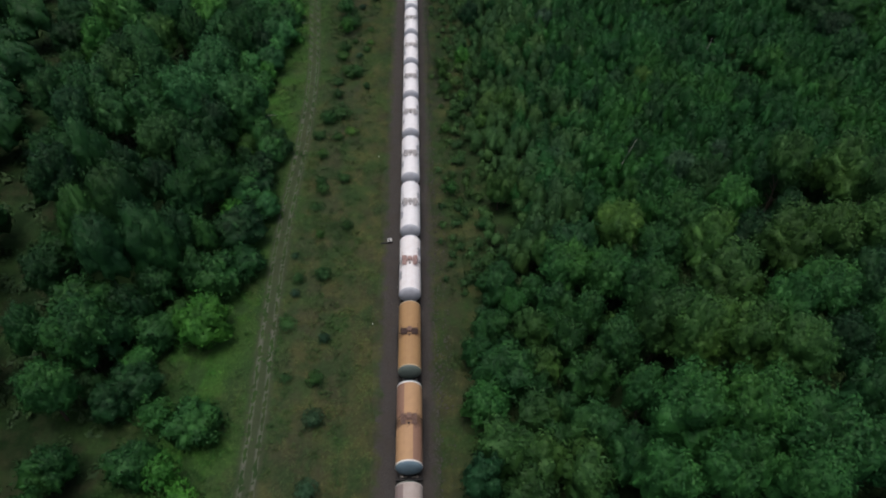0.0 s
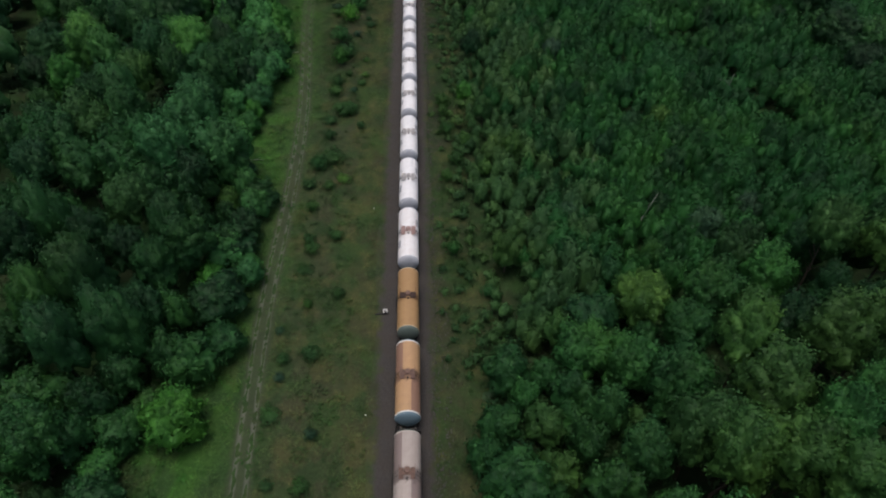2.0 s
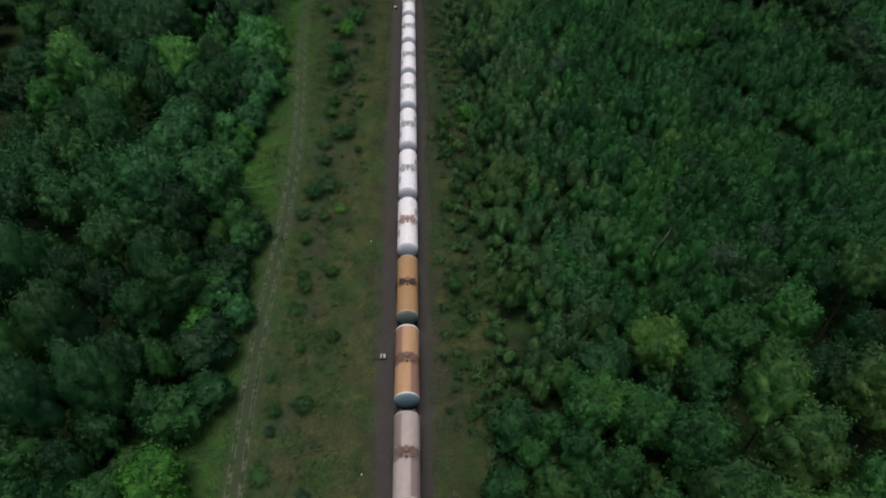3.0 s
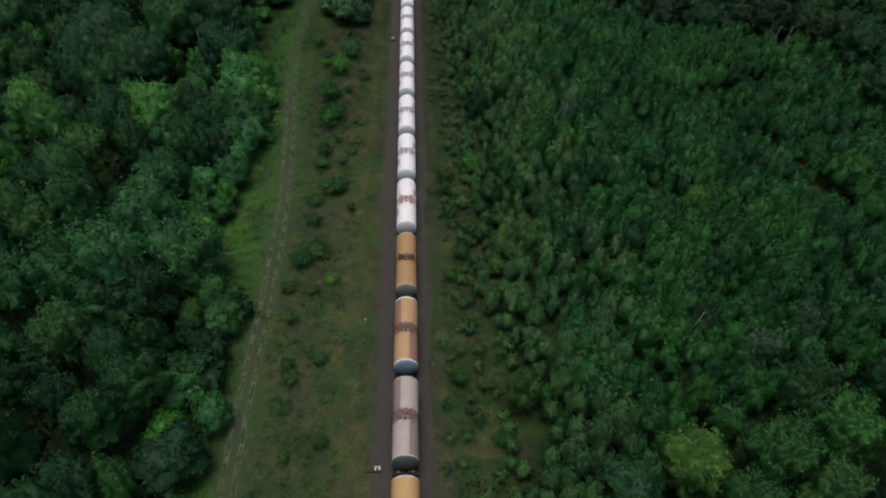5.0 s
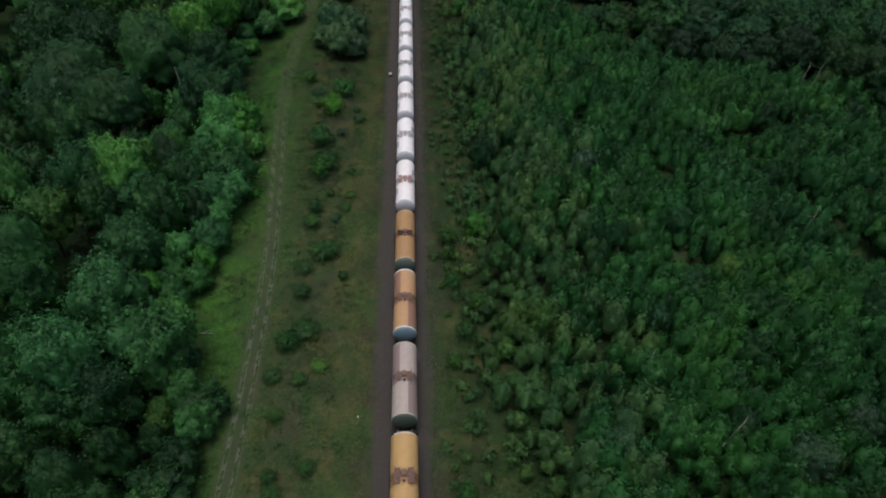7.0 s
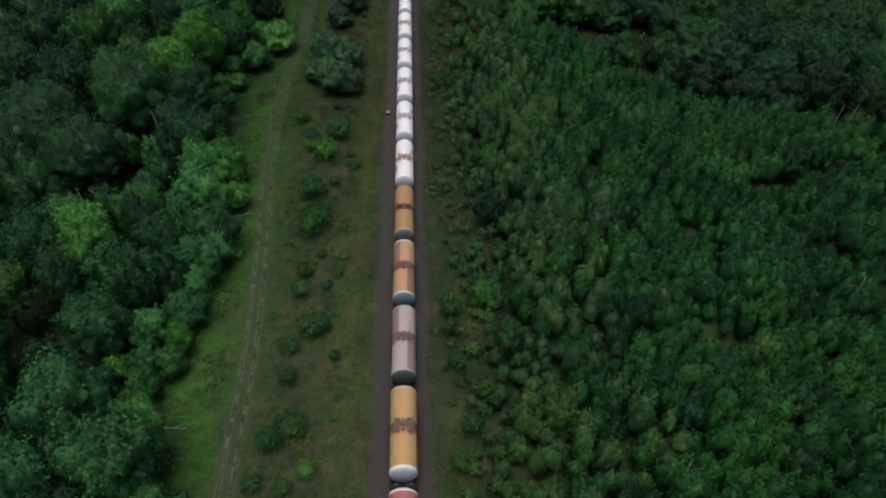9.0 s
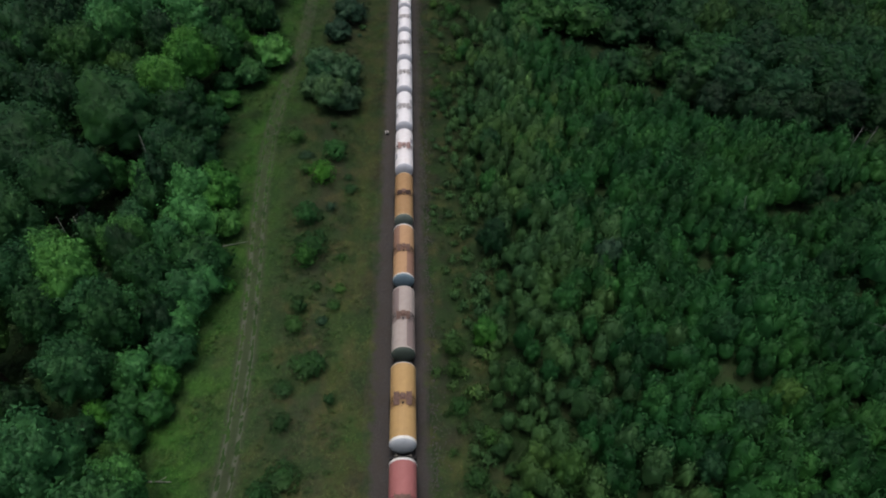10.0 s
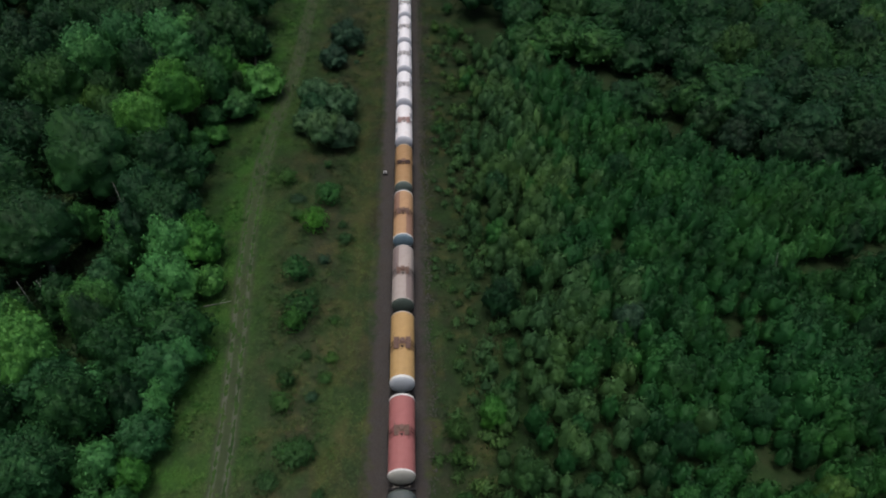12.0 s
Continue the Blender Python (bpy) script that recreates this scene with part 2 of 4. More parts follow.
def paint_material(name, colour, stain, band=0.9, patch=0.0, streak=0.35, smear=0.5):
    """Tank paint in the wagon's own space: a spill band round the hatch, repainted side panels, streaks and grime."""
    m, nt, b = material(name, 0.5, 0.35)
    p = own(nt)
    x, y, z = axes(nt, p)
    stretch = nt.nodes.new("ShaderNodeMapping")
    stretch.inputs["Scale"].default_value = (1.6, 0.12, 0.5)
    nt.links.new(p, stretch.inputs[0])
    lines = spread(nt, grain(nt, 2.4, 5, 0.65, stretch.outputs[0]), 0.45, 0.75)
    blot = spread(nt, grain(nt, 1.3, 5, 0.6, p), 0.42, 0.72)
    c = blend(nt, calc(nt, "MULTIPLY", lines, streak), colour, stain)
    c = blend(nt, calc(nt, "MULTIPLY", blot, 0.22), c, stain)
    if patch:
        ahead = calc(nt, "MULTIPLY", calc(nt, "GREATER_THAN", y, 0.55), calc(nt, "LESS_THAN", x, -0.55))
        behind = calc(nt, "MULTIPLY", calc(nt, "LESS_THAN", y, -0.35), calc(nt, "GREATER_THAN", x, 0.42))
        c = blend(nt, calc(nt, "MULTIPLY", calc(nt, "ADD", ahead, behind, True), patch), c, stain)
    wob = spread(nt, grain(nt, 2.2, 4, 0.6, p), 0.2, 0.8, -0.45, 0.45)
    near = calc(nt, "ADD", calc(nt, "ABSOLUTE", y), wob)
    spill = spread(nt, near, band * 0.75, band * 1.1, 1.0, 0.0)
    c = blend(nt, calc(nt, "MULTIPLY", spill, smear), c, tuple(v * 0.6 for v in stain))
    grime = spread(nt, z, 2.2, 3.6, 0.55, 0.0)
    c = blend(nt, calc(nt, "MULTIPLY", grime, blot), c, (0.10, 0.085, 0.07))
    put(nt, b.inputs["Base Color"], c)
    put(nt, b.inputs["Roughness"], spread(nt, blot, 0, 1, 0.42, 0.7))
    relief(nt, b, grain(nt, 7, 3, 0.5, p), 0.12, 0.01)
    return m


def plain_paint(name, colour):
    return paint_material(name, colour, tuple(v * 0.62 for v in colour), 0.01, 0.0, 0.2, 0.0)

# ---- small mesh tools ----
rng = np.random.default_rng(7)


def mesh_of(name, verts, faces, *mats, smooth=False):
    me = bpy.data.meshes.new(name)
    me.from_pydata([tuple(v) for v in np.asarray(verts, float).tolist()], [], [list(f) for f in faces])
    for m in mats:
        me.materials.append(m)
    if smooth:
        me.polygons.foreach_set("use_smooth", [True] * len(me.polygons))
    me.update()
    return me


def quads_mesh(name, verts, quads, mat, normals=None):
    """A mesh of alike three- or four-sided faces straight from arrays."""
    me = bpy.data.meshes.new(name)
    n, k = quads.shape
    me.vertices.add(len(verts))
    me.vertices.foreach_set("co", np.ascontiguousarray(verts, np.float32).ravel())
    me.loops.add(k * n)
    me.loops.foreach_set("vertex_index", np.ascontiguousarray(quads, np.int32).ravel())
    me.polygons.add(n)
    me.polygons.foreach_set("loop_start", np.arange(0, k * n, k, dtype=np.int32))
    me.polygons.foreach_set("loop_total", np.full(n, k, np.int32))
    me.materials.append(mat)
    me.update(calc_edges=True)
    me.validate()
    if normals is not None:
        me.normals_split_custom_set_from_vertices(np.asarray(normals, float).tolist())
    return me


def part(name, me, parent, label=""):
    ob = new(name, me)
    ob.parent = parent
    return tagged(ob, label) if label else ob


def grid_faces(nx, ny):
    i = np.arange((nx - 1) * (ny - 1))
    a = i // (nx - 1) * nx + i % (nx - 1)
    return np.stack([a, a + 1, a + nx + 1, a + nx], 1)


def heave(x, y):
    """Height of the ground: low humps in the meadow, flat near the track."""
    away = np.clip((np.abs(x) - 4.6) / 4.0, 0, 1)
    return away * (0.16 * np.sin(x * 0.61 + y * 0.13) * np.cos(y * 0.37) + 0.10 * np.sin(x * 1.7 + 1.3) * np.sin(y * 1.1) + 0.06 * np.sin(y * 2.3 + x * 2.9))


def road_x(y):
    """Middle of the dirt track."""
    return np.interp(y, [-80, 30, 41, 56, 72, 87, 100, 115, 128, 145, 160, 178, 204, 240, 330], [-15.5, -17.2, -17.6, -18.4, -19.1, -18.8, -18.7, -19.1, -20.1, -21.9, -23.3, -23.5, -21.8, -22, -20])


def smooth_road_x(y):
    return sum(road_x(np.asarray(y) + d) for d in (-8, -4, 0, 4, 8)) / 5


def make_ground():
    xs = np.r_[-3000, -1500, -700, -320, -160, -110, np.arange(-80, -30, 4), np.arange(-30, 16, 0.6), np.arange(16, 90, 4), 110, 160, 320, 700, 1500, 3000]
    ys = np.r_[-3000, -1500, -700, -300, -120, -60, np.arange(-20, 20, 6), np.arange(20, 250, 0.8), np.arange(250, 330, 8), 400, 600, 1000, 1800, 3000]
    gx, gy = np.meshgrid(xs, ys)
    v = np.stack([gx, gy, heave(gx, gy) * (np.abs(gx) < 120)], -1).reshape(-1, 3)
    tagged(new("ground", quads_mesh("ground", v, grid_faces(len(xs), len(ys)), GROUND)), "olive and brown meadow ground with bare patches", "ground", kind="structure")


def make_road():
    ys, us = np.arange(-60, 300, 0.7), np.linspace(-1.7, 1.7, 15)
    gu, gy = np.meshgrid(us, ys)
    gx = smooth_road_x(gy) + gu
    rut = np.exp(-(((np.abs(gu) - 0.68) / 0.2) ** 2))
    z = heave(gx, gy) + 0.05 - 0.09 * rut - 0.16 * np.clip(np.abs(gu) - 1.25, 0, 1) ** 1.0 + 0.02 * np.sin(gy * 1.9 + gu * 3)
    me = quads_mesh("road", np.stack([gx, gy, z], -1).reshape(-1, 3), grid_faces(len(us), len(ys)), ROAD)
    at = me.attributes.new("across", "FLOAT", "POINT")
    at.data.foreach_set("value", gu.ravel().astype(np.float32))
    tagged(new("road", me), "grassy dirt track with two pale wheel ruts", "dirt road", kind="structure")


RAIL_TOP = 0.44


def make_trackbed():
    ys = np.arange(-200, 420, 0.8)
    us = np.array([-4.9, -4.3, -3.7, -2.9, -2.1, -1.4, -0.7, 0, 0.7, 1.4, 2.1, 2.5, 2.9, 3.2, 3.7])
    zs = np.array([-0.12, 0.04, 0.10, 0.14, 0.20, 0.22, 0.22, 0.22, 0.22, 0.22, 0.20, 0.13, 0.09, 0.03, -0.12])
    gu, gy = np.meshgrid(us, ys)
    gz = np.tile(zs, (len(ys), 1)) + rng.normal(0, 0.02, gu.shape)
    gx = gu + rng.normal(0, 0.06, gu.shape) + 0.25 * np.sin(gy * 0.21) * (np.abs(gu) > 3)
    me = quads_mesh("trackbed", np.stack([gx, gy, gz], -1).reshape(-1, 3), grid_faces(len(us), len(ys)), BALLAST)
    return tagged(new("trackbed", me), "dark grey-brown ballast bed of a single railway line", "track bed", kind="structure")


def box_data(sx, sy, sz, z0=0.0, cx=0.0, cy=0.0, bevel=0.0):
    """Corners and faces of a box with its top edges drawn in."""
    x, y = sx / 2, sy / 2
    b = bevel
    lv = [(-x, -y, 0), (x, -y, 0), (x, y, 0), (-x, y, 0), (-x, -y, sz - b), (x, -y, sz - b), (x, y, sz - b), (-x, y, sz - b),
          (-x + b, -y + b, sz), (x - b, -y + b, sz), (x - b, y - b, sz), (-x + b, y - b, sz)]
    f = [(3, 2, 1, 0), (0, 1, 5, 4), (1, 2, 6, 5), (2, 3, 7, 6), (3, 0, 4, 7), (4, 5, 9, 8), (5, 6, 10, 9), (6, 7, 11, 10), (7, 4, 8, 11), (8, 9, 10, 11)]
    return [(a + cx, c + cy, d + z0) for a, c, d in lv], f


def joined(*pieces):
    verts, faces = [], []
    for v, f in pieces:
        n = len(verts)
        verts += list(v)
        faces += [tuple(i + n for i in q) for q in f]
    return verts, faces


def tube_data(a, b, ra, rb=None, seg=8, caps=True):
    """A straight tapered tube from a to b."""
    a, b, rb = Vector(a), Vector(b), ra if rb is None else rb
    w = (b - a).normalized()
    u = w.orthogonal().normalized()
    t = w.cross(u)
    v = []
    for c, r in ((a, ra), (b, rb)):
        v += [tuple(c + r * (math.cos(k * math.tau / seg) * u + math.sin(k * math.tau / seg) * t)) for k in range(seg)]
    f = [(k, (k + 1) % seg, seg + (k + 1) % seg, seg + k) for k in range(seg)]
    if caps:
        f += [tuple(reversed(range(seg))), tuple(range(seg, 2 * seg))]
    return v, f


def make_track(bed):
    for x in (-0.79, 0.79):
        prof = [(-0.066, 0.0), (0.066, 0.0), (0.066, 0.02), (0.014, 0.04), (0.014, 0.12), (0.036, 0.135), (0.036, 0.16), (-0.036, 0.16), (-0.036, 0.135), (-0.014, 0.12), (-0.014, 0.04), (-0.066, 0.02)]
        n = len(prof)
        v = [(x + px, y, RAIL_TOP - 0.16 + pz) for y in (-200, 420) for px, pz in prof]
        f = [(k, (k + 1) % n, n + (k + 1) % n, n + k) for k in range(n)]
        part("rail", mesh_of("rail", v, f, STEEL), bed, "worn steel rail")
    sl = mesh_of("sleeper", *box_data(2.7, 0.24, 0.12, 0.165, bevel=0.02), TIMBER)
    for k in range(300):
        ob = part("sleeper", sl, bed)
        ob.location = (rng.normal(0, 0.015), 40 + 0.6 * k, 0)
        ob.rotation_euler.z = rng.normal(0, 0.006)
    rest = [box_data(2.7, 0.24, 0.12, 0.165, 0, y, 0.02) for y in np.r_[np.arange(-200, 40, 0.6), np.arange(220, 420, 0.6)]]
    tagged(part("sleepers", mesh_of("sleepers", *joined(*rest), TIMBER), bed), kind="stuff")


def make_stones():
    """Loose rubble along the eastern shoulder."""
    bm = bmesh.new()
    bmesh.ops.create_icosphere(bm, subdivisions=1, radius=1)
    base = np.array([v.co[:] for v in bm.verts])
    tri = np.array([[v.index for v in f.verts] for f in bm.faces])
    bm.free()
    vs, fs = [], []
    n = 0
    for k in range(3600):
        y = rng.uniform(20, 240)
        dense = 0.5 + 0.5 * math.sin(y * 0.05 + 1)
        x = 3.35 + 0.25 * math.sin(y * 0.31) + rng.normal(0, 0.28) if rng.random() < 0.35 + 0.6 * dense else rng.uniform(2.4, 5.2)
        s = rng.uniform(0.04, 0.12) * (1.5 if rng.random() < 0.1 else 1)
        v = base * (1 + rng.normal(0, 0.16, base.shape)) * (s, s * rng.uniform(0.8, 1.6), s * 0.7) + (x, y, 0.03 + s * 0.3)
        vs.append(v)
        fs.append(tri + n)
        n += len(base)
    me = mesh_of("rubble", np.concatenate(vs), np.concatenate(fs), RUBBLE)
    tagged(new("rubble", me), "loose grey stones along the track shoulder", "stones", kind="stuff")


make_ground()
make_road()
bed = make_trackbed()

# ---- plants ----
def ball():
    """A round ball of 24 four-sided faces."""
    bm = bmesh.new()
    bmesh.ops.create_cube(bm, size=2)
    bmesh.ops.subdivide_edges(bm, edges=bm.edges[:], cuts=1, use_grid_fill=True)
    bm.verts.index_update()
    v = np.array([p.co[:] for p in bm.verts])
    f = np.array([[p.index for p in q.verts] for q in bm.faces])
    bm.free()
    return v / np.linalg.norm(v, axis=1, keepdims=True), f


SMALL, SMALL_F = ball()


def round_ball(steps):
    bm = bmesh.new()
    bmesh.ops.create_icosphere(bm, subdivisions=steps, radius=1)
    v, f = np.array([p.co[:] for p in bm.verts]), np.array([[p.index for p in q.verts] for q in bm.faces])
    bm.free()
    return v, f



def unit(v):
    return v / np.maximum(np.linalg.norm(v, axis=-1, keepdims=True), 1e-9)


def leaf_cards(g, centres, out, size, lift=0.0, slim=0.55, jitter=0.55, upright=0.0):
    """Four-cornered sprays at the centres, facing out, folded a little along their length."""
    n = len(centres)
    nor = unit(out + jitter * g.normal(size=(n, 3)) + (0, 0, lift))
    u = unit(np.cross(nor, g.normal(size=(n, 3))) + np.array([0, 0, upright]))
    w = unit(np.cross(nor, u))
    s = (size * g.uniform(0.55, 1.35, n))[:, None]
    p = np.stack([centres - u * s - nor * s * 0.25, centres - w * s * slim, centres + u * s - nor * s * 0.25, centres + w * s * slim], 1)
    return p.reshape(-1, 3), np.arange(4 * n).reshape(-1, 4)


def leaflets(g, centres, out, size, lift=0.0, slim=0.55, jitter=0.55, upright=0.0):
    """Pointed three-cornered sprays at the centres, facing out."""
    n = len(centres)
    nor = unit(out + jitter * g.normal(size=(n, 3)) + (0, 0, lift))
    u = unit(np.cross(nor, g.normal(size=(n, 3))) + np.array([0, 0, upright]))
    w = unit(np.cross(nor, u))
    s = (size * g.uniform(0.55, 1.35, n))[:, None]
    p = np.stack([centres - u * s * 0.7 + w * s * slim, centres - u * s - w * s * slim, centres + u * s], 1)
    return p.reshape(-1, 3), np.arange(3 * n).reshape(-1, 3)


def crown_lumps(g, lobes, twigs, twig):
    """Spheres of a crown in a unit ball: a few lobes, each carrying many small leafy knobs."""
    out, heads = [], [np.array((0.0, 0.0, 0.42))]
    tries = 0
    while len(heads) < lobes and tries < 4000:
        tries += 1
        d = unit(g.normal(size=3))
        if d[2] < -0.55:
            continue
        c = d * g.uniform(0.48, 0.66)
        if min(np.linalg.norm(c - o) for o in heads) > 1.35 / lobes ** 0.5:
            heads.append(c)
    for c in heads:
        r = g.uniform(0.27, 0.38)
        out.append((*c, r))
        for _ in range(twigs):
            e = unit(g.normal(size=3) + 0.9 * unit(c) + (0, 0, 0.35))
            out.append((*(c + e * r * g.uniform(0.80, 1.18)), twig * g.uniform(0.65, 1.3)))
    return np.array(out)


def reach(d, lumps, core):
    """How far the crown reaches along the unit directions d, and the outward normal there."""
    along = d @ lumps[:, :3].T
    rest = along ** 2 - ((lumps[:, :3] ** 2).sum(1) - lumps[:, 3] ** 2)
    t = np.where(rest > 0, along + np.sqrt(np.maximum(rest, 0)), 0.0)
    k = t.argmax(1)
    far = t[np.arange(len(d)), k]
    nor = unit(d * far[:, None] - lumps[k, :3])
    bare = far < core
    return np.where(bare, core, far), np.where(bare[:, None], d, nor)


def crown_data(g, r, h, foot, lobes, twigs, twig, card, sprays, steps, taper=0.0, upright=0.0, slim=0.5, whole=0.35, core=0.46, body=0.92, rough=0.26):
    """A crown from height foot to h: an uneven leafy body under small leaf sprays. Returns corners, triangles and normals."""
    lumps = crown_lumps(g, lobes, twigs, twig)
    zc = foot + 0.42 * (h - foot)

    def stretch(p):
        wide = r * (1 - taper * np.clip(p[:, 2:], -0.4, 1))
        return np.concatenate([p[:, :2] * wide, zc + np.where(p[:, 2:] > 0, h - zc, zc - foot) * p[:, 2:]], 1)

    size = np.array((1 / r, 1 / r, 2 / (h - foot)))
    d, tri = round_ball(steps)
    far, nor = reach(d, lumps, core)
    inner = stretch(d * (far * body * (1 + g.normal(0, 0.015, len(d))))[:, None])
    bn = unit(unit(nor * size) + whole * d + (0, 0, 0.1))
    e = unit(g.normal(size=(sprays, 3)))
    e[:, 2] = np.where(e[:, 2] < -0.35, -e[:, 2], e[:, 2])
    far, nor = reach(e, lumps, core)
    out = far * g.uniform(0.90, 1.04, sprays) + g.uniform(0, 0.13, sprays) * (g.random(sprays) < 0.30)
    nor = unit(nor * size)
    lv, lf = leaflets(g, stretch(e * out[:, None]), nor, card, 0.15, slim, 0.36, upright)
    ln = np.repeat(unit(nor + whole * e + rough * g.normal(size=e.shape) + (0, 0, 0.1)), 3, axis=0)
    return np.concatenate([inner, lv]), np.concatenate([tri, lf + len(inner)]), np.concatenate([bn, ln])


def trunk_mesh(name, g, h, base, limbs, mat, top=0.8):
    bits, at = [], Vector((0, 0, -0.3))
    steps = 4
    for k in range(steps):
        to = Vector((g.normal(0, 0.02 * h), g.normal(0, 0.02 * h), h * top * (k + 1) / steps))
        bits.append(tube_data(at, to, base * (1 - 0.8 * k / steps), base * (1 - 0.8 * (k + 1) / steps), 8, k == steps - 1))
        at = to
    for k in range(limbs):
        z = h * top * g.uniform(0.5, 0.95)
        an = g.uniform(0, math.tau)
        e = Vector((math.cos(an), math.sin(an), 0.7)) * h * g.uniform(0.08, 0.14)
        bits.append(tube_data((0, 0, z), Vector((0, 0, z)) + e, base * 0.35, base * 0.12, 6))
    return mesh_of(name, *joined(*bits), mat, smooth=True)


# kind: height, radius, crown foot, lobes, knobs to a lobe, knob size, spray size, sprays, fineness, taper, upright, slim, pull of the whole crown on the shading
KINDS = {
    "oak_tree": (16.0, 4.4, 0.16, 15, 15, 0.120, 0.23, 3400, 4, 0.05, 0.1, 0.55, 0.25),
    "birch_tree": (16.0, 4.0, 0.10, 17, 20, 0.090, 0.19, 3000, 4, 0.22, 0.6, 0.36, 0.42),
    "aspen_tree": (14.0, 3.2, 0.12, 13, 13, 0.14, 0.21, 2000, 4, 0.18, 0.3, 0.46, 0.25),
    "young_tree": (7.0, 2.8, 0.03, 12, 10, 0.15, 0.20, 1500, 3, 0.15, 0.4, 0.44, 0.22),
    "bush": (3.6, 2.2, -0.05, 12, 8, 0.16, 0.20, 950, 3, 0.10, 0.6, 0.36, 0.3, 0.25, 0.6),
}
SPARES = {"oak_tree": 5, "birch_tree": 3, "aspen_tree": 4, "young_tree": 5, "bush": 4}
DEEP = {"oak_tree": 2.9, "birch_tree": 3.4, "aspen_tree": 3.2, "young_tree": 3.0, "bush": 3.0}
MESHES = {}


def tree_meshes(kind, var):
    if (kind, var) not in MESHES:
        h, r, foot, *shape = KINDS[kind]
        g = np.random.default_rng(100 * var + len(kind))
        v, f, soft = crown_data(g, r, h, foot * h, *shape)
        v[:, 2] -= h
        crown = quads_mesh("crown", v, f, LEAVES["m"], soft)
        trunk = trunk_mesh("trunk", g, h, 0.02 * h + 0.02, 5 if kind != "bush" else 3, BIRCH_BARK if kind == "birch_tree" or kind == "aspen_tree" and var % 2 else BARK, 0.62 if kind != "bush" else 0.5)
        MESHES[kind, var] = crown, trunk
    return MESHES[kind, var]


TONES = {"d": "dark green", "m": "mid green", "o": "olive green", "b": "bluish green", "y": "yellowish green", "g": "bright green", "w": "grey-green", "c": "fresh green", "k": "shade-darkened green"}
WORDS = {
    "oak_tree": ("tall broadleaf tree with lumpy %s crown in the forest", "tree", "forest trees"),
    "birch_tree": ("tall birch with soft drooping %s crown", "tree", "forest trees"),
    "aspen_tree": ("slender broadleaf tree with soft %s crown", "tree", "forest trees"),
    "young_tree": ("young tree with low rounded %s crown", "tree", "young trees at the forest edge"),
    "bush": ("wild %s bush standing in the rough grass", "bush", "bushes along the railway"),
}
STANDING = []


def plant(x, y, r, h, tone, kind=None):
    if tone.isupper():
        kind, tone = "birch_tree", tone.lower()
    kind = kind or ("bush" if h < 4.6 else "young_tree" if h < 9.5 else "oak_tree" if r > 2.5 else "aspen_tree")
    var = int(rng.integers(SPARES[kind]))
    h0, r0, foot = KINDS[kind][:3]
    crown, trunk = tree_meshes(kind, var)
    root = new(kind)
    root.location, root.rotation_euler = (x, y, float(heave(np.array(x), np.array(y))) - 0.05), Euler((0, 0, rng.uniform(0, math.tau)))
    stem = part("trunk", trunk, root)
    stem.scale = (r / r0, r / r0, h / h0)
    leaves = part("crown", crown, root)
    deep = min((1 - foot) * h, DEEP[kind] * r)
    leaves.location = (0, 0, h)
    leaves.scale = (r / r0 * rng.uniform(0.92, 1.08), r / r0 * rng.uniform(0.92, 1.08), deep / ((1 - foot) * h0))
    leaves.material_slots[0].link = "OBJECT"
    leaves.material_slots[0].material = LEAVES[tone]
    words = WORDS[kind]
    tagged(root, words[0] % TONES[tone], words[1], words[2])
    STANDING.append((x, y, r))


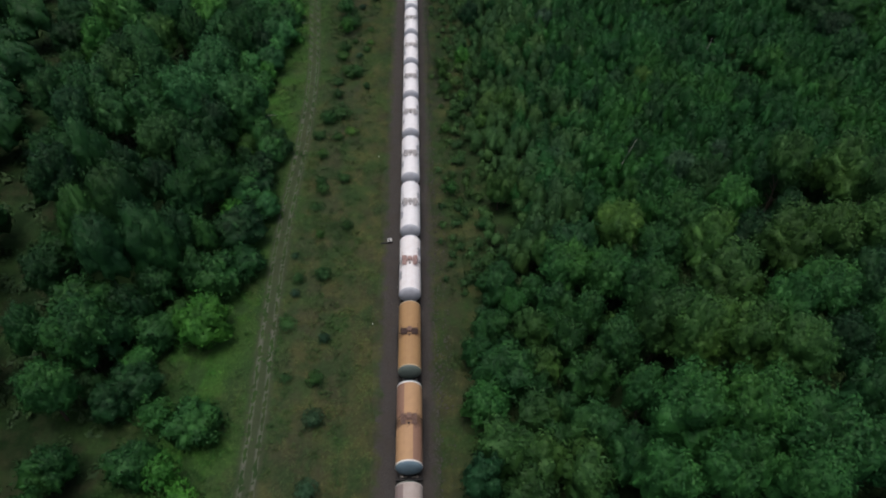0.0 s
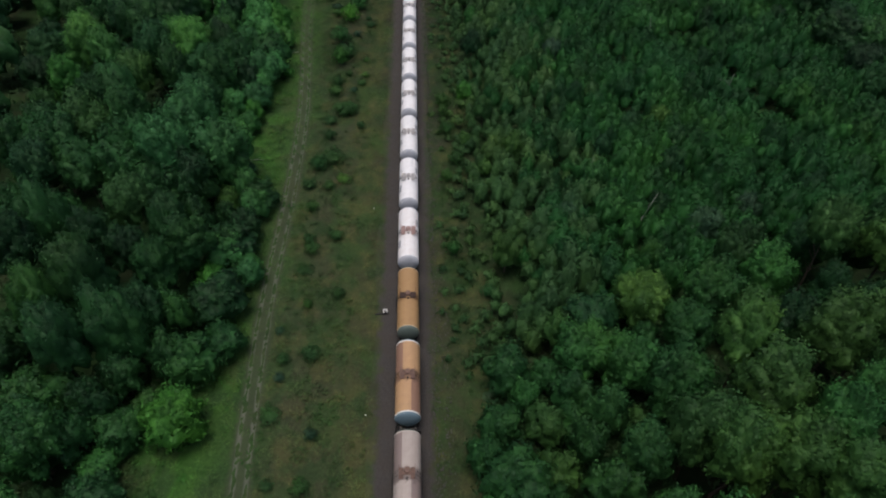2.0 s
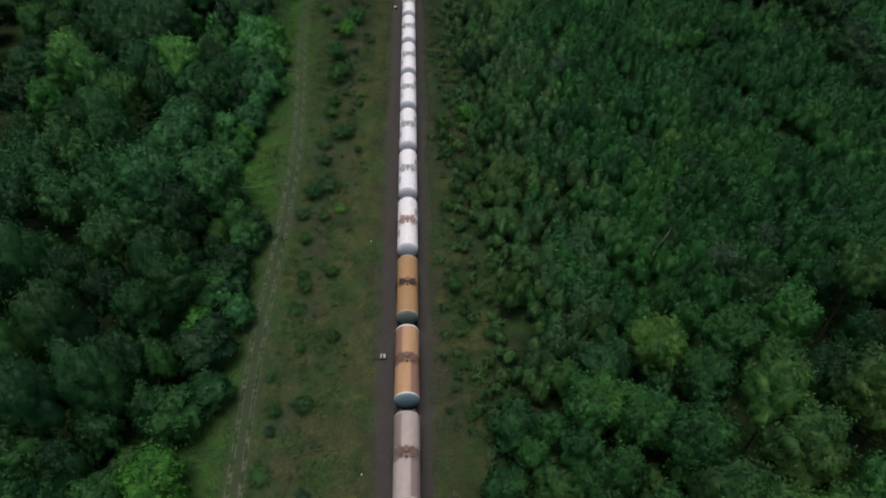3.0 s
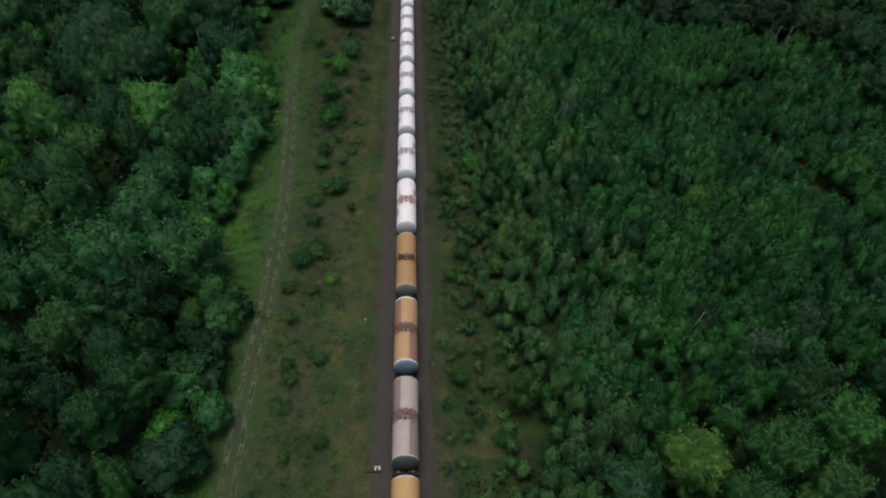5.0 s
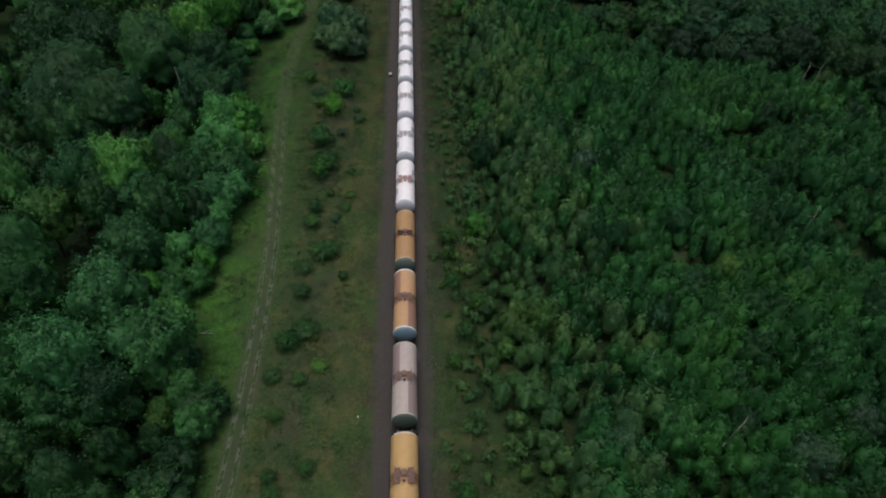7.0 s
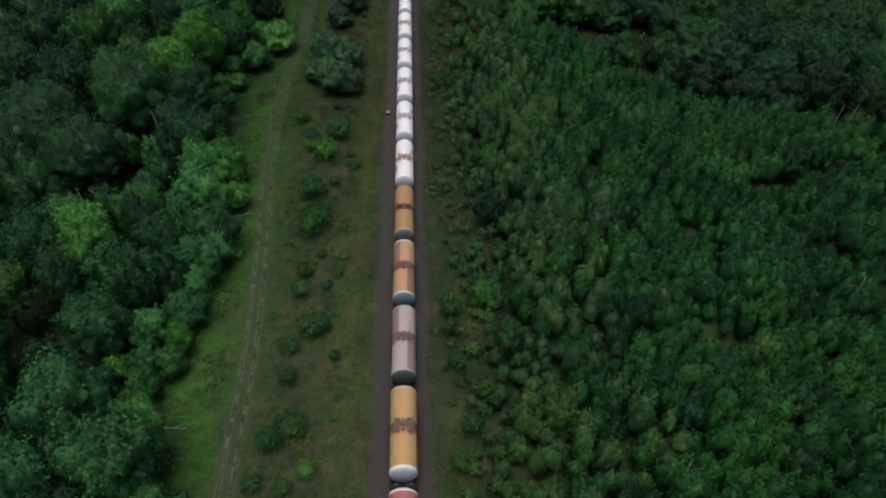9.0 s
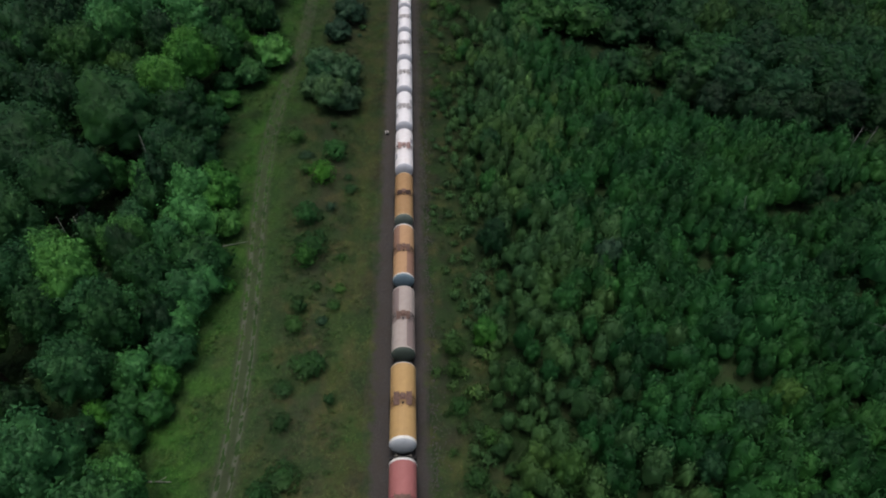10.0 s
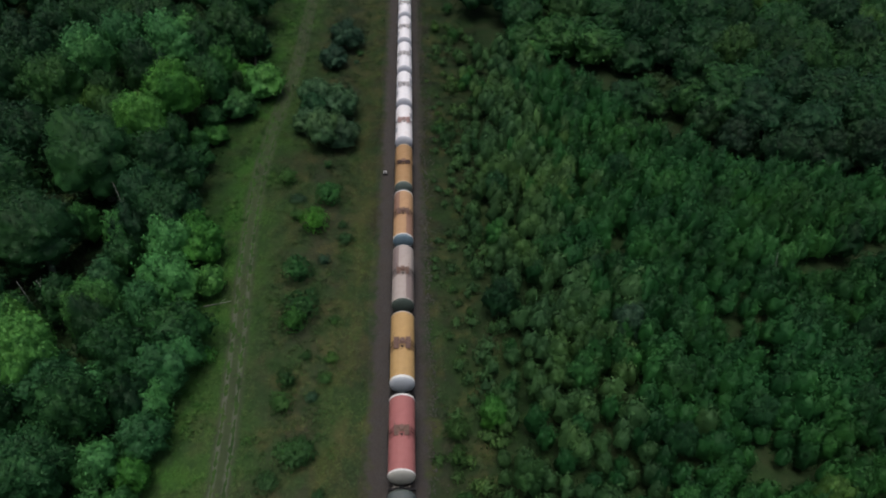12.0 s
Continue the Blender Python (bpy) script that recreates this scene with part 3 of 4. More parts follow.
STANDS = dict(
    west_south=[
        (-46.2, 77.7, 4.0, 18, "D"), (-39.6, 74.5, 2.2, 15, "d"), (-36.6, 81.0, 2.7, 15, "o"), (-31.6, 79.4, 3.0, 14, "D"), (-28.7, 76.5, 3.0, 12, "d"), (-38.5, 67.7, 4.0, 18, "D"),
        (-42.0, 64.0, 3.2, 17, "D"), (-32.9, 61.1, 3.5, 16, "D"), (-37.4, 58.3, 3.4, 17, "D"), (-47.3, 71.3, 3.1, 17, "d"), (-35.2, 73.8, 2.5, 13, "d"), (-31.9, 72.4, 2.9, 12, "d"),
        (-40.2, 54.8, 4.0, 9, "d"), (-37.9, 48.2, 3.4, 12, "d"), (-31.5, 65.5, 2.7, 11, "d"), (-28.8, 66.6, 2.4, 9, "d"), (-28.3, 61.1, 2.7, 8, "d"), (-32.5, 58.0, 2.6, 8, "d"),
        (-34.9, 54.4, 2.8, 8, "d"), (-36.0, 49.9, 3.0, 9, "d"),
    ],
    west_oaks=[
        (-39.8, 91.6, 4.5, 17, "m"), (-45.6, 89.2, 2.8, 14, "b"), (-51.0, 87.6, 2.8, 16, "b"), (-51.9, 94.9, 4.6, 16, "m"), (-56.7, 92.9, 2.9, 16, "m"), (-31.7, 89.9, 3.7, 13, "d"),
        (-35.4, 88.2, 3.3, 12, "d"), (-29.3, 94.7, 2.6, 9, "m"),
    ],
    west_middle=[
        (-56.8, 123.6, 3.5, 17, "y"), (-51.9, 120.0, 2.6, 16, "y"), (-38.8, 123.8, 3.1, 16, "y"), (-44.8, 123.9, 4.0, 16, "b"), (-34.7, 130.4, 2.8, 13, "D"), (-49.4, 106.6, 2.4, 15, "d"),
        (-47.6, 109.5, 4.4, 16, "M"), (-53.9, 108.6, 2.4, 17, "g"), (-41.2, 119.9, 3.1, 13, "d"), (-33.8, 120.0, 3.1, 12, "d"), (-29.4, 122.1, 2.7, 9, "d"), (-33.0, 99.6, 4.0, 16.8, "c"),
        (-28.2, 95.3, 4.2, 14.5, "c"), (-34.8, 91.3, 3.6, 17.5, "c"), (-27.0, 99.6, 2.6, 11, "c"), (-48.7, 99.9, 4.1, 16, "o"), (-44.0, 102.9, 3.4, 15, "d"), (-35.3, 114.6, 3.0, 10, "d"),
        (-46.7, 116.7, 3.0, 14, "o"),
    ],
    west_north=[
        (-56.7, 153.5, 7.5, 16, "D"), (-47.8, 145.4, 5.9, 15, "D"), (-45.0, 161.9, 7.0, 17, "D"), (-39.9, 167.9, 3.4, 16, "y"), (-32.4, 152.3, 4.1, 11, "d"), (-37.5, 150.3, 3.2, 9, "b"),
        (-36.7, 134.5, 3.2, 10, "y"), (-32.2, 135.8, 3.2, 9, "c"), (-49.9, 135.0, 3.1, 14, "b"), (-42.3, 128.0, 3.3, 14, "y"), (-42.0, 137.2, 2.9, 9, "d"), (-55.3, 140.8, 3.7, 14, "d"),
        (-33.2, 162.8, 3.4, 9, "d"), (-36.6, 163.1, 3.9, 12, "d"), (-66.8, 168.9, 4.9, 15, "d"), (-57.7, 167.0, 4.9, 15, "d"),
    ],
    west_end=[
        (-57.2, 179.9, 4.7, 16, "d"), (-67.3, 193.7, 4.6, 16, "d"), (-55.2, 189.7, 4.5, 16, "c"), (-51.0, 196.3, 4.2, 16, "c"), (-42.3, 196.7, 5.8, 15, "c"), (-38.4, 179.5, 4.3, 15, "g"),
        (-34.5, 186.9, 3.5, 12, "m"), (-32.2, 190.0, 2.3, 12, "g"), (-30.1, 203.7, 3.4, 11, "d"), (-38.4, 198.4, 4.3, 13, "d"), (-63.3, 181.6, 3.8, 16, "d"), (-45.1, 188.3, 4.0, 14, "d"),
        (-64.8, 202.0, 4.8, 15, "d"), (-58.5, 204.6, 4.9, 15, "d"), (-49.4, 206.1, 5.5, 15, "d"), (-35.9, 211.1, 4.6, 11, "d"),
    ],
    oak_back=[
        (50.8, 69.7, 2.7, 20, "o"), (59.1, 69.2, 3.7, 19, "o"), (62.9, 67.6, 3.1, 18, "o"), (45.5, 69.3, 3.2, 13, "m"), (42.6, 82.3, 2.7, 8, "w"), (38.2, 67.2, 3.6, 12, "m"),
        (29.3, 66.8, 3.4, 10, "o"), (23.0, 65.6, 3.4, 8, "b"), (29.4, 53.4, 3.5, 13, "m"), (25.1, 56.7, 2.9, 11, "m"), (21.9, 51.7, 2.5, 9, "b"), (35.5, 54.3, 3.1, 19, "o"),
        (36.3, 48.8, 3.4, 19, "o"), (45.4, 55.1, 3.5, 19, "o"), (50.1, 55.3, 3.3, 20, "o"), (56.5, 56.2, 3.2, 20, "o"), (43.1, 58.2, 2.9, 16, "d"), (33.7, 62.4, 3.1, 10, "d"),
    ],
    oak_front=[
        (28.9, 46.0, 3.4, 16, "o"), (31.3, 42.5, 3.5, 18, "o"), (36.2, 41.5, 3.2, 19, "o"), (40.3, 44.0, 2.8, 20, "m"), (45.2, 45.9, 2.9, 20, "m"), (50.3, 47.1, 2.9, 20, "b"),
        (24.5, 45.9, 2.7, 11, "b"), (25.1, 38.5, 2.3, 12, "m"), (39.4, 38.1, 2.9, 20, "o"), (45.1, 40.4, 2.7, 18, "d"), (48.9, 40.6, 2.7, 19, "m"), (27.8, 33.3, 3.9, 18, "m"),
        (33.1, 32.3, 3.8, 20, "m"), (37.6, 28.9, 4.2, 21, "m"), (44.6, 33.8, 2.8, 19, "d"), (29.7, 27.4, 3.1, 18, "m"), (34.7, 25.1, 3.3, 19, "m"), (42.6, 27.6, 2.6, 18, "d"),
        (24.0, 27.4, 2.8, 15, "m"),
    ],
    oak_skirt=[
        (11.3, 57.8, 3.0, 8, "d"), (10.0, 50.8, 2.8, 7, "d"), (11.1, 44.4, 3.5, 8, "d"), (8.5, 40.0, 2.9, 7, "m"), (14.9, 50.7, 2.5, 7, "o"), (15.7, 45.7, 2.4, 6, "o"),
        (18.8, 55.3, 2.6, 7, "d"), (17.9, 62.9, 1.8, 8, "o"), (19.3, 48.4, 2.2, 8, "d"), (21.1, 43.4, 3.0, 8, "d"), (10.4, 34.4, 3.2, 8, "o"), (7.8, 31.3, 2.3, 7, "b"),
        (13.7, 33.0, 3.1, 8, "o"), (20.2, 36.4, 3.2, 9, "b"), (17.9, 31.0, 3.3, 9, "o"), (12.2, 29.4, 2.9, 7, "o"), (17.4, 39.8, 1.9, 6, "d"), (14.4, 39.1, 2.5, 7, "o"),
        (22.9, 32.1, 2.6, 10, "d"),
    ],
    west_edge=[
        (-24.8, 80.9, 3.5, 6, "d"), (-24.7, 69.8, 4, 7, "d"), (-23.1, 91.6, 3.3, 5, "d"), (-25.8, 60.4, 3.3, 7, "d"), (-22.7, 63.8, 2.6, 5, "d"), (-25.7, 52.6, 3.8, 7, "g"),
        (-31.1, 51.8, 2.7, 5.5, "d"), (-31.5, 44.2, 2.9, 5.5, "d"), (-28.4, 40.1, 2.2, 4.5, "m"), (-24, 38.8, 3.3, 5, "m"), (-26.1, 33.1, 2.3, 4.5, "g"), (-29, 34, 2.7, 6, "d"),
        (-23.7, 30.6, 2, 3.5, "g"), (-21.9, 77.1, 2.3, 4, "m"), (-33.4, 41.6, 2.5, 6, "d"),
    ],
    west_mid_edge=[
        (-27.6, 111.0, 2.0, 5, "m"), (-28.1, 148.5, 3.7, 7, "g"), (-31.6, 147.1, 3.6, 9, "c"), (-26.7, 129.6, 3.2, 7, "c"), (-28.5, 122.6, 3.1, 6, "c"), (-25.1, 78.9, 2.8, 6, "c"),
        (-22.9, 89, 2.4, 6, "c"), (-24.9, 92.6, 2.6, 7, "c"), (-23.5, 84.4, 2.5, 6, "d"), (-26.3, 74, 2.6, 5, "g"), (-21.6, 75.4, 2.1, 5, "c"), (-26.1, 97.2, 2.1, 6, "b"),
    ],
    west_north_edge=[
        (-26.1, 192.9, 3.8, 7, "c"), (-29.5, 185, 3.2, 6, "c"), (-29.3, 150.5, 3.5, 7, "g"), (-38.8, 150.1, 2.8, 8, "c"), (-35.7, 132.3, 3.4, 12, "y"), (-29.8, 140.2, 3.7, 9, "c"),
        (-26.9, 132.2, 3.9, 9, "d"), (-28, 127, 3.6, 8, "c"), (-38.1, 123.1, 4.1, 12, "c"), (-41.3, 125.4, 3, 13, "y"), (-36, 113.8, 3.6, 11, "b"), (-31.1, 115.4, 2.9, 7, "c"),
        (-27.4, 119, 2.7, 6, "c"), (-33.4, 121.8, 3.4, 9, "c"), (-23.9, 130.9, 1.2, 2, "g"), (-25.6, 142.1, 2.2, 5, "c"), (-32.4, 127.5, 3.2, 11, "d"),
    ],
    willows=[
        (-15.7, 187.1, 3.3, 7, "w"), (-11.6, 186.2, 3.3, 7, "w"), (-13.7, 176.9, 3.6, 7.5, "w"), (-10.5, 176.3, 3.0, 6, "w"), (-16.9, 180.8, 2.6, 5, "w"), (-12.2, 212.9, 3.8, 6.5, "w"),
        (-14.2, 204.8, 3.0, 5, "w"), (-16.0, 184.4, 2.6, 6, "b"),
    ],
    bushes=[
        (-13.2, 155.2, 2.1, 4.2, "g"), (-11.6, 161.1, 2.0, 3.8, "m"),
        (-14.6, 144.6, 2.2, 3.8, "m"), (-13.7, 135.6, 1.7, 3.8, "m"), (-13.6, 127.1, 1.3, 2.5, "o"), (-11, 117.9, 1.7, 2.2, "o"), (-14.1, 114.4, 1.4, 1.4, "o"), (-18.4, 166.2, 1.5, 2.5, "o"),
        (-14.8, 101.2, 1.6, 2.7, "m"), (-14.4, 83.3, 1.0, 2.0, "o"), (-11.2, 117.4, 1.6, 2.2, "o"), (-14, 124, 1.4, 2.1, "o"), (-13.8, 109.8, 1.2, 1.7, "o"), (-14.8, 90.8, 1.0, 1.7, "o"),
        (-12.1, 62.8, 1.3, 1.9, "o"), (-12.9, 103.1, 2.1, 2.5, "o"), (-11.4, 45.5, 1.2, 1.9, "o"), (-11, 40.1, 1.3, 2.0, "w"), (-10.8, 31.5, 1.4, 2.2, "w"), (-11.9, 117.3, 1.8, 2.5, "o"),
        (-13.3, 138.7, 2.5, 3.0, "m"), (-13.9, 81.4, 1.2, 1.7, "o"),
    ],
    east_wood=[
        (58.0, 184.3, 6.4, 12, "d"), (56.1, 193.9, 4.5, 11, "d"), (53.0, 184.7, 3.8, 9, "d"), (68.7, 185.1, 6.4, 14, "d"), (62.1, 179.7, 5.2, 11, "b"), (76.0, 181.4, 6.3, 13, "d"),
        (81.2, 177.9, 5.7, 12, "d"), (70.4, 176.3, 5.6, 10, "b"), (89.2, 198.7, 5.8, 14, "d"), (78.7, 198.6, 5.2, 13, "d"), (54.2, 204.6, 4.8, 9, "d"), (45.9, 203.3, 4.8, 8, "d"),
        (39.6, 206.8, 6.0, 9, "d"), (31.5, 210.5, 6.2, 9, "d"), (61.8, 205.9, 4.8, 11, "d"), (70.0, 203.4, 5.3, 12, "d"), (65.2, 189.5, 3.8, 12, "d"), (41.7, 191.2, 3.4, 5, "d"),
        (45.3, 186.6, 3.8, 5.5, "d"), (24.4, 183.5, 4.3, 4.5, "d"), (25.5, 209.1, 4.9, 8, "d"), (54.0, 216.5, 5.8, 9, "d"), (44.2, 217.6, 5.7, 10, "d"),
    ],
    # k: shaded front of the wood, painted as darker leaves
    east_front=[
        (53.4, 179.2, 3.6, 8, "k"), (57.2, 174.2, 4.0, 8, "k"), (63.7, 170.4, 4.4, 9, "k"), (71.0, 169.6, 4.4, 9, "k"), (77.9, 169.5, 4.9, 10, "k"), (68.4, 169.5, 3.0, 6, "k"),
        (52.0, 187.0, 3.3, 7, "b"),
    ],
    east_corner=[
        (87.0, 136.8, 5.4, 12, "d"), (92.2, 134.4, 5.3, 12, "d"), (87.7, 126.6, 3.4, 10, "k"), (81.7, 110.0, 3.1, 8, "d"), (86.2, 118.2, 3.2, 10, "d"), (88.2, 161.3, 4.7, 11, "k"),
        (84.2, 165.7, 3.6, 10, "k"), (90.7, 155.6, 4.5, 11, "d"), (77.5, 168.6, 4.2, 11, "k"), (87.5, 146.7, 2.2, 7, "d"),
    ],
    north_east=[
        (88.1, 188.0, 5.4, 14, "d"), (25.4, 217.4, 4.6, 10, "d"), (76.9, 207.7, 5.4, 14, "d"), (89.0, 211.2, 5.4, 15, "d"), (62.6, 214.0, 5.4, 13, "d"), (70.5, 193.6, 4.6, 14, "d"),
        (29.9, 181.7, 2.8, 5, "m"), (40.1, 177.7, 2.9, 4.7, "d"), (47.0, 194.9, 2.4, 4, "d"),
    ],
)
for stand in STANDS.values():
    for x, y, r, h, tone in stand:
        plant(x, y, 1.1 * r, h, tone)


def west_edge(y):
    return np.interp(y, [20, 34, 46, 56, 64, 75, 90, 104, 116, 130, 145, 170, 190, 215, 300], [-31, -35, -37, -32, -28, -27, -28, -31, -31, -31, -33, -36, -34, -31, -30])


def oak_line(x):
    return np.interp(x, [8, 11.7, 20.7, 30, 43.6, 59, 74, 130], [50, 60, 63, 66, 75, 80, 78, 80])


def stand_foot(x):
    """Southern edge of the northern wood, east of the line."""
    return np.interp(x, [8, 20, 25, 32, 42, 48, 50, 54, 62, 66, 74, 82, 130], [236, 224, 217, 211, 205, 198, 184, 178, 175, 171, 170, 168, 160])


def spots(count, x0, x1, y0, y1, inside, gap, tries=9000):
    out = []
    for _ in range(tries):
        x, y = rng.uniform(x0, x1), rng.uniform(y0, y1)
        if inside(x, y) and all((x - a) ** 2 + (y - b) ** 2 > max(gap, 0.72 * (c + gap * 0.72)) ** 2 for a, b, c in STANDING + out):
            out.append((x, y, gap * 0.7))
            if len(out) >= count:
                break
    return out


for x, y, _ in spots(165, -74, -24, 26, 214, lambda x, y: x < west_edge(y) - 1.5 and x > -36 - 0.30 * (y - 20), 4.6):
    plant(x, y, rng.uniform(2.6, 3.6), rng.uniform(7, 11), rng.choice(list("dddddmob")))
for x, y, _ in spots(60, 10, 76, 16, 84, lambda x, y: y < oak_line(x) - 1, 4.2):
    edge = min(1.0, (x - 8) / 16)
    plant(x, y, rng.uniform(2.4, 3.6), 5.5 + 7 * edge + rng.uniform(-1, 1), rng.choice(list("ddbmo")))
for x, y, _ in spots(60, 18, 112, 168, 226, lambda x, y: y > stand_foot(x) + 5 and (x > 52 or y > 209), 5.2):
    plant(x, y, rng.uniform(3.6, 4.8), rng.uniform(11, 14), rng.choice(list("dddbo")))
for x, y, _ in spots(36, 8, 34, 22, 64, lambda x, y: y < oak_line(x) - 2, 2.7):
    plant(x, y, rng.uniform(1.8, 2.8), rng.uniform(4.5, 7), rng.choice(list("ddmo")), "young_tree")
# crowns that stand out of the young growth east of the line
for x, y, r, h, tone in ((22.5, 84.8, 2.4, 6.8, "w"), (27.8, 133, 2.6, 7.6, "w"), (23, 80.6, 2.0, 6.6, "o"), (13.4, 77, 2.2, 7.8, "o"), (17.2, 102.2, 2.4, 7.2, "o"),
                         (29.6, 86, 3.0, 9.0, "m"), (10.3, 121.3, 1.9, 4.6, "g"), (12.3, 99.3, 1.7, 3.4, "o"), (41.5, 96, 2.6, 8.2, "b"), (50.8, 86.5, 2.4, 6.5, "w")):
    plant(x, y, r, h, tone, "young_tree")
for x, y, _ in spots(44, 12, 80, 70, 165, lambda x, y: oak_line(x) + 4 < y and x < 40 + 0.47 * (y - 20), 6.5):
    plant(x, y, rng.uniform(1.8, 3.0), rng.uniform(6.2, 8.4) * min(1, 0.5 + x / 36), rng.choice(list("ddbomm")), "young_tree")
for x, y, _ in spots(44, 46, 110, 160, 222, lambda x, y: -1.5 < y - stand_foot(x) < 3.5 and not (44 < x < 52), 2.4):
    plant(x, y, rng.uniform(1.8, 3.0), rng.uniform(4, 7.5), rng.choice(list("ddbm")), "young_tree")
# a fringe of low growth along the western wood
for x, y, _ in spots(70, -37, -21, 40, 210, lambda x, y: -2.5 < x - west_edge(y) < 3.6, 2.6):
    plant(x, y, rng.uniform(1.7, 2.8), rng.uniform(3.2, 6.4), rng.choice(list("mmmgdo")), "young_tree")
# low bushes on the strip between the line and the dirt track, and on the eastern verge
for x, y, _ in spots(30, -16.5, -8.5, 28, 225, lambda x, y: True, 2.6):
    plant(x, y, rng.uniform(0.7, 1.5), rng.uniform(0.7, 1.6), rng.choice(list("oooow")), "bush")
for x, y, _ in spots(22, 5.8, 14, 62, 235, lambda x, y: True, 2.4):
    plant(x, y, rng.uniform(0.9, 1.7), rng.uniform(1.4, 3.4) * (0.6 + 0.05 * x), rng.choice(list("ooomm")), "bush")


def scattered(name, kinds, rows, mat, label, category):
    """One mesh from many turned and scaled copies of a few patterns; rows of pattern, x, y, z, width, height, turn."""
    vs, fs, ns, tones, n = [], [], [], [], 0
    shade = np.random.default_rng(len(rows)).uniform(size=len(rows))
    for (k, x, y, z, w, h, a), tone in zip(rows, shade):
        v, f, m = kinds[int(k)]
        c, s = math.cos(a), math.sin(a)
        q = np.stack([(v[:, 0] * c - v[:, 1] * s) * w + x, (v[:, 0] * s + v[:, 1] * c) * w + y, v[:, 2] * h + z], 1)
        vs.append(q)
        fs.append(f + n)
        ns.append(np.stack([m[:, 0] * c - m[:, 1] * s, m[:, 0] * s + m[:, 1] * c, m[:, 2]], 1))
        tones.append(np.full(len(q), tone))
        n += len(q)
    me = quads_mesh(name, np.concatenate(vs), np.concatenate(fs), mat, np.concatenate(ns))
    me.attributes.new("tone", "FLOAT", "POINT").data.foreach_set("value", np.concatenate(tones).astype(np.float32))
    return tagged(new(name, me), label, category, kind="stuff")


def plume(seed):
    """A sapling one unit high and about one wide, with an upright, ragged crown."""
    v, f, n = crown_data(np.random.default_rng(seed), 1.25, 5.6, 0.3, 11, 5, 0.16, 0.155, 290, 2, 0.36, 1.1, 0.36, 0.5, 0.35, 0.80, 0.10)
    return v / (2.5, 2.5, 5.6), f, n


def ride_edge(x):
    """Northern edge of the thicket, along a grassy ride."""
    return np.interp(x, [8, 17, 25, 32, 37, 40, 45, 50, 57, 65, 77, 130], [226, 211, 207, 199, 192, 183, 175, 170, 168, 165.5, 164, 158])


def thicket_rows():
    rows = []
    for gx in np.arange(5.0, 112, 2.05):
        for gy in np.arange(60, 226, 2.05):
            x, y = gx + rng.uniform(-0.9, 0.9), gy + rng.uniform(-0.9, 0.9)
            if x > 30 + 0.47 * (y - 20) + 22 or y < oak_line(x) + 1.5 or y > ride_edge(x):
                continue
            patchy = 1.3 * noise.noise((x / 9, y / 12, 2.0)) + 0.9 * noise.noise((x / 4.5, y / 5.0, 7.0))
            tall = np.interp(x, [5, 7, 10, 14, 19, 30], [0.14, 0.24, 0.42, 0.74, 0.98, 1.0])
            keep = np.interp(x, [5, 7, 11, 15, 20], [0.35, 0.6, 0.8, 0.94, 0.98])
            ride = abs(y - np.interp(x, [50, 56, 62, 70, 90], [150, 143.5, 145, 149, 152]))
            lane = abs(x - np.interp(y, [108, 116, 125, 132], [70, 66, 62.5, 60])) if 108 < y < 132 else 9
            if ride < 2.2 and x > 52 or lane < 1.8:
                keep *= 0.18
                tall *= 0.5
            far = np.interp(y, [175, 205], [1.0, 0.55]) if x < 45 else 1.0
            if rng.random() > keep * far or patchy < -0.95:
                continue
            h = 6.2 * tall * (1 + 0.36 * patchy) * rng.uniform(0.84, 1.16)
            if h < 0.5 or any((x - a) ** 2 + (y - b) ** 2 < (0.55 * c) ** 2 for a, b, c in NEAR.get((int(x // 12), int(y // 12)), ())):
                continue
            rows.append((rng.integers(10) if h > 3 else 10 + rng.integers(6), x, y, -0.05, (1.3 + 0.37 * h) * rng.uniform(0.75, 1.25), h, rng.uniform(0, math.tau)))
    return rows


NEAR = {}
for spot in STANDING:
    for ix in (-1, 0, 1):
        for iy in (-1, 0, 1):
            NEAR.setdefault((int(spot[0] // 12) + ix, int(spot[1] // 12) + iy), []).append(spot)
def sprig(seed):
    """A low loose shrub one unit high and one wide."""
    v, f, n = crown_data(np.random.default_rng(40 + seed), 1.0, 1.6, 0.0, 9, 4, 0.20, 0.20, 150, 2, 0.2, 0.8, 0.38, 0.5, 0.2, 0.55, 0.14)
    return v / (2, 2, 1.6), f, n


PLUMES = [plume(seed) for seed in range(10)] + [sprig(seed) for seed in range(6)]
saplings = thicket_rows()
grey = [noise.noise((r[1] / 8, r[2] / 14, 4.0)) * 10 + r[1] + rng.normal(0, 4) < 25 for r in saplings]
scattered("sapling_thicket", PLUMES, [r for r, w in zip(saplings, grey) if not w], THICKET, "dense dark green thicket of birch saplings", "thicket")
scattered("scrub_thicket", PLUMES, [r for r, w in zip(saplings, grey) if w], WILLOW, "greyish green willow scrub beside the railway", "scrub")


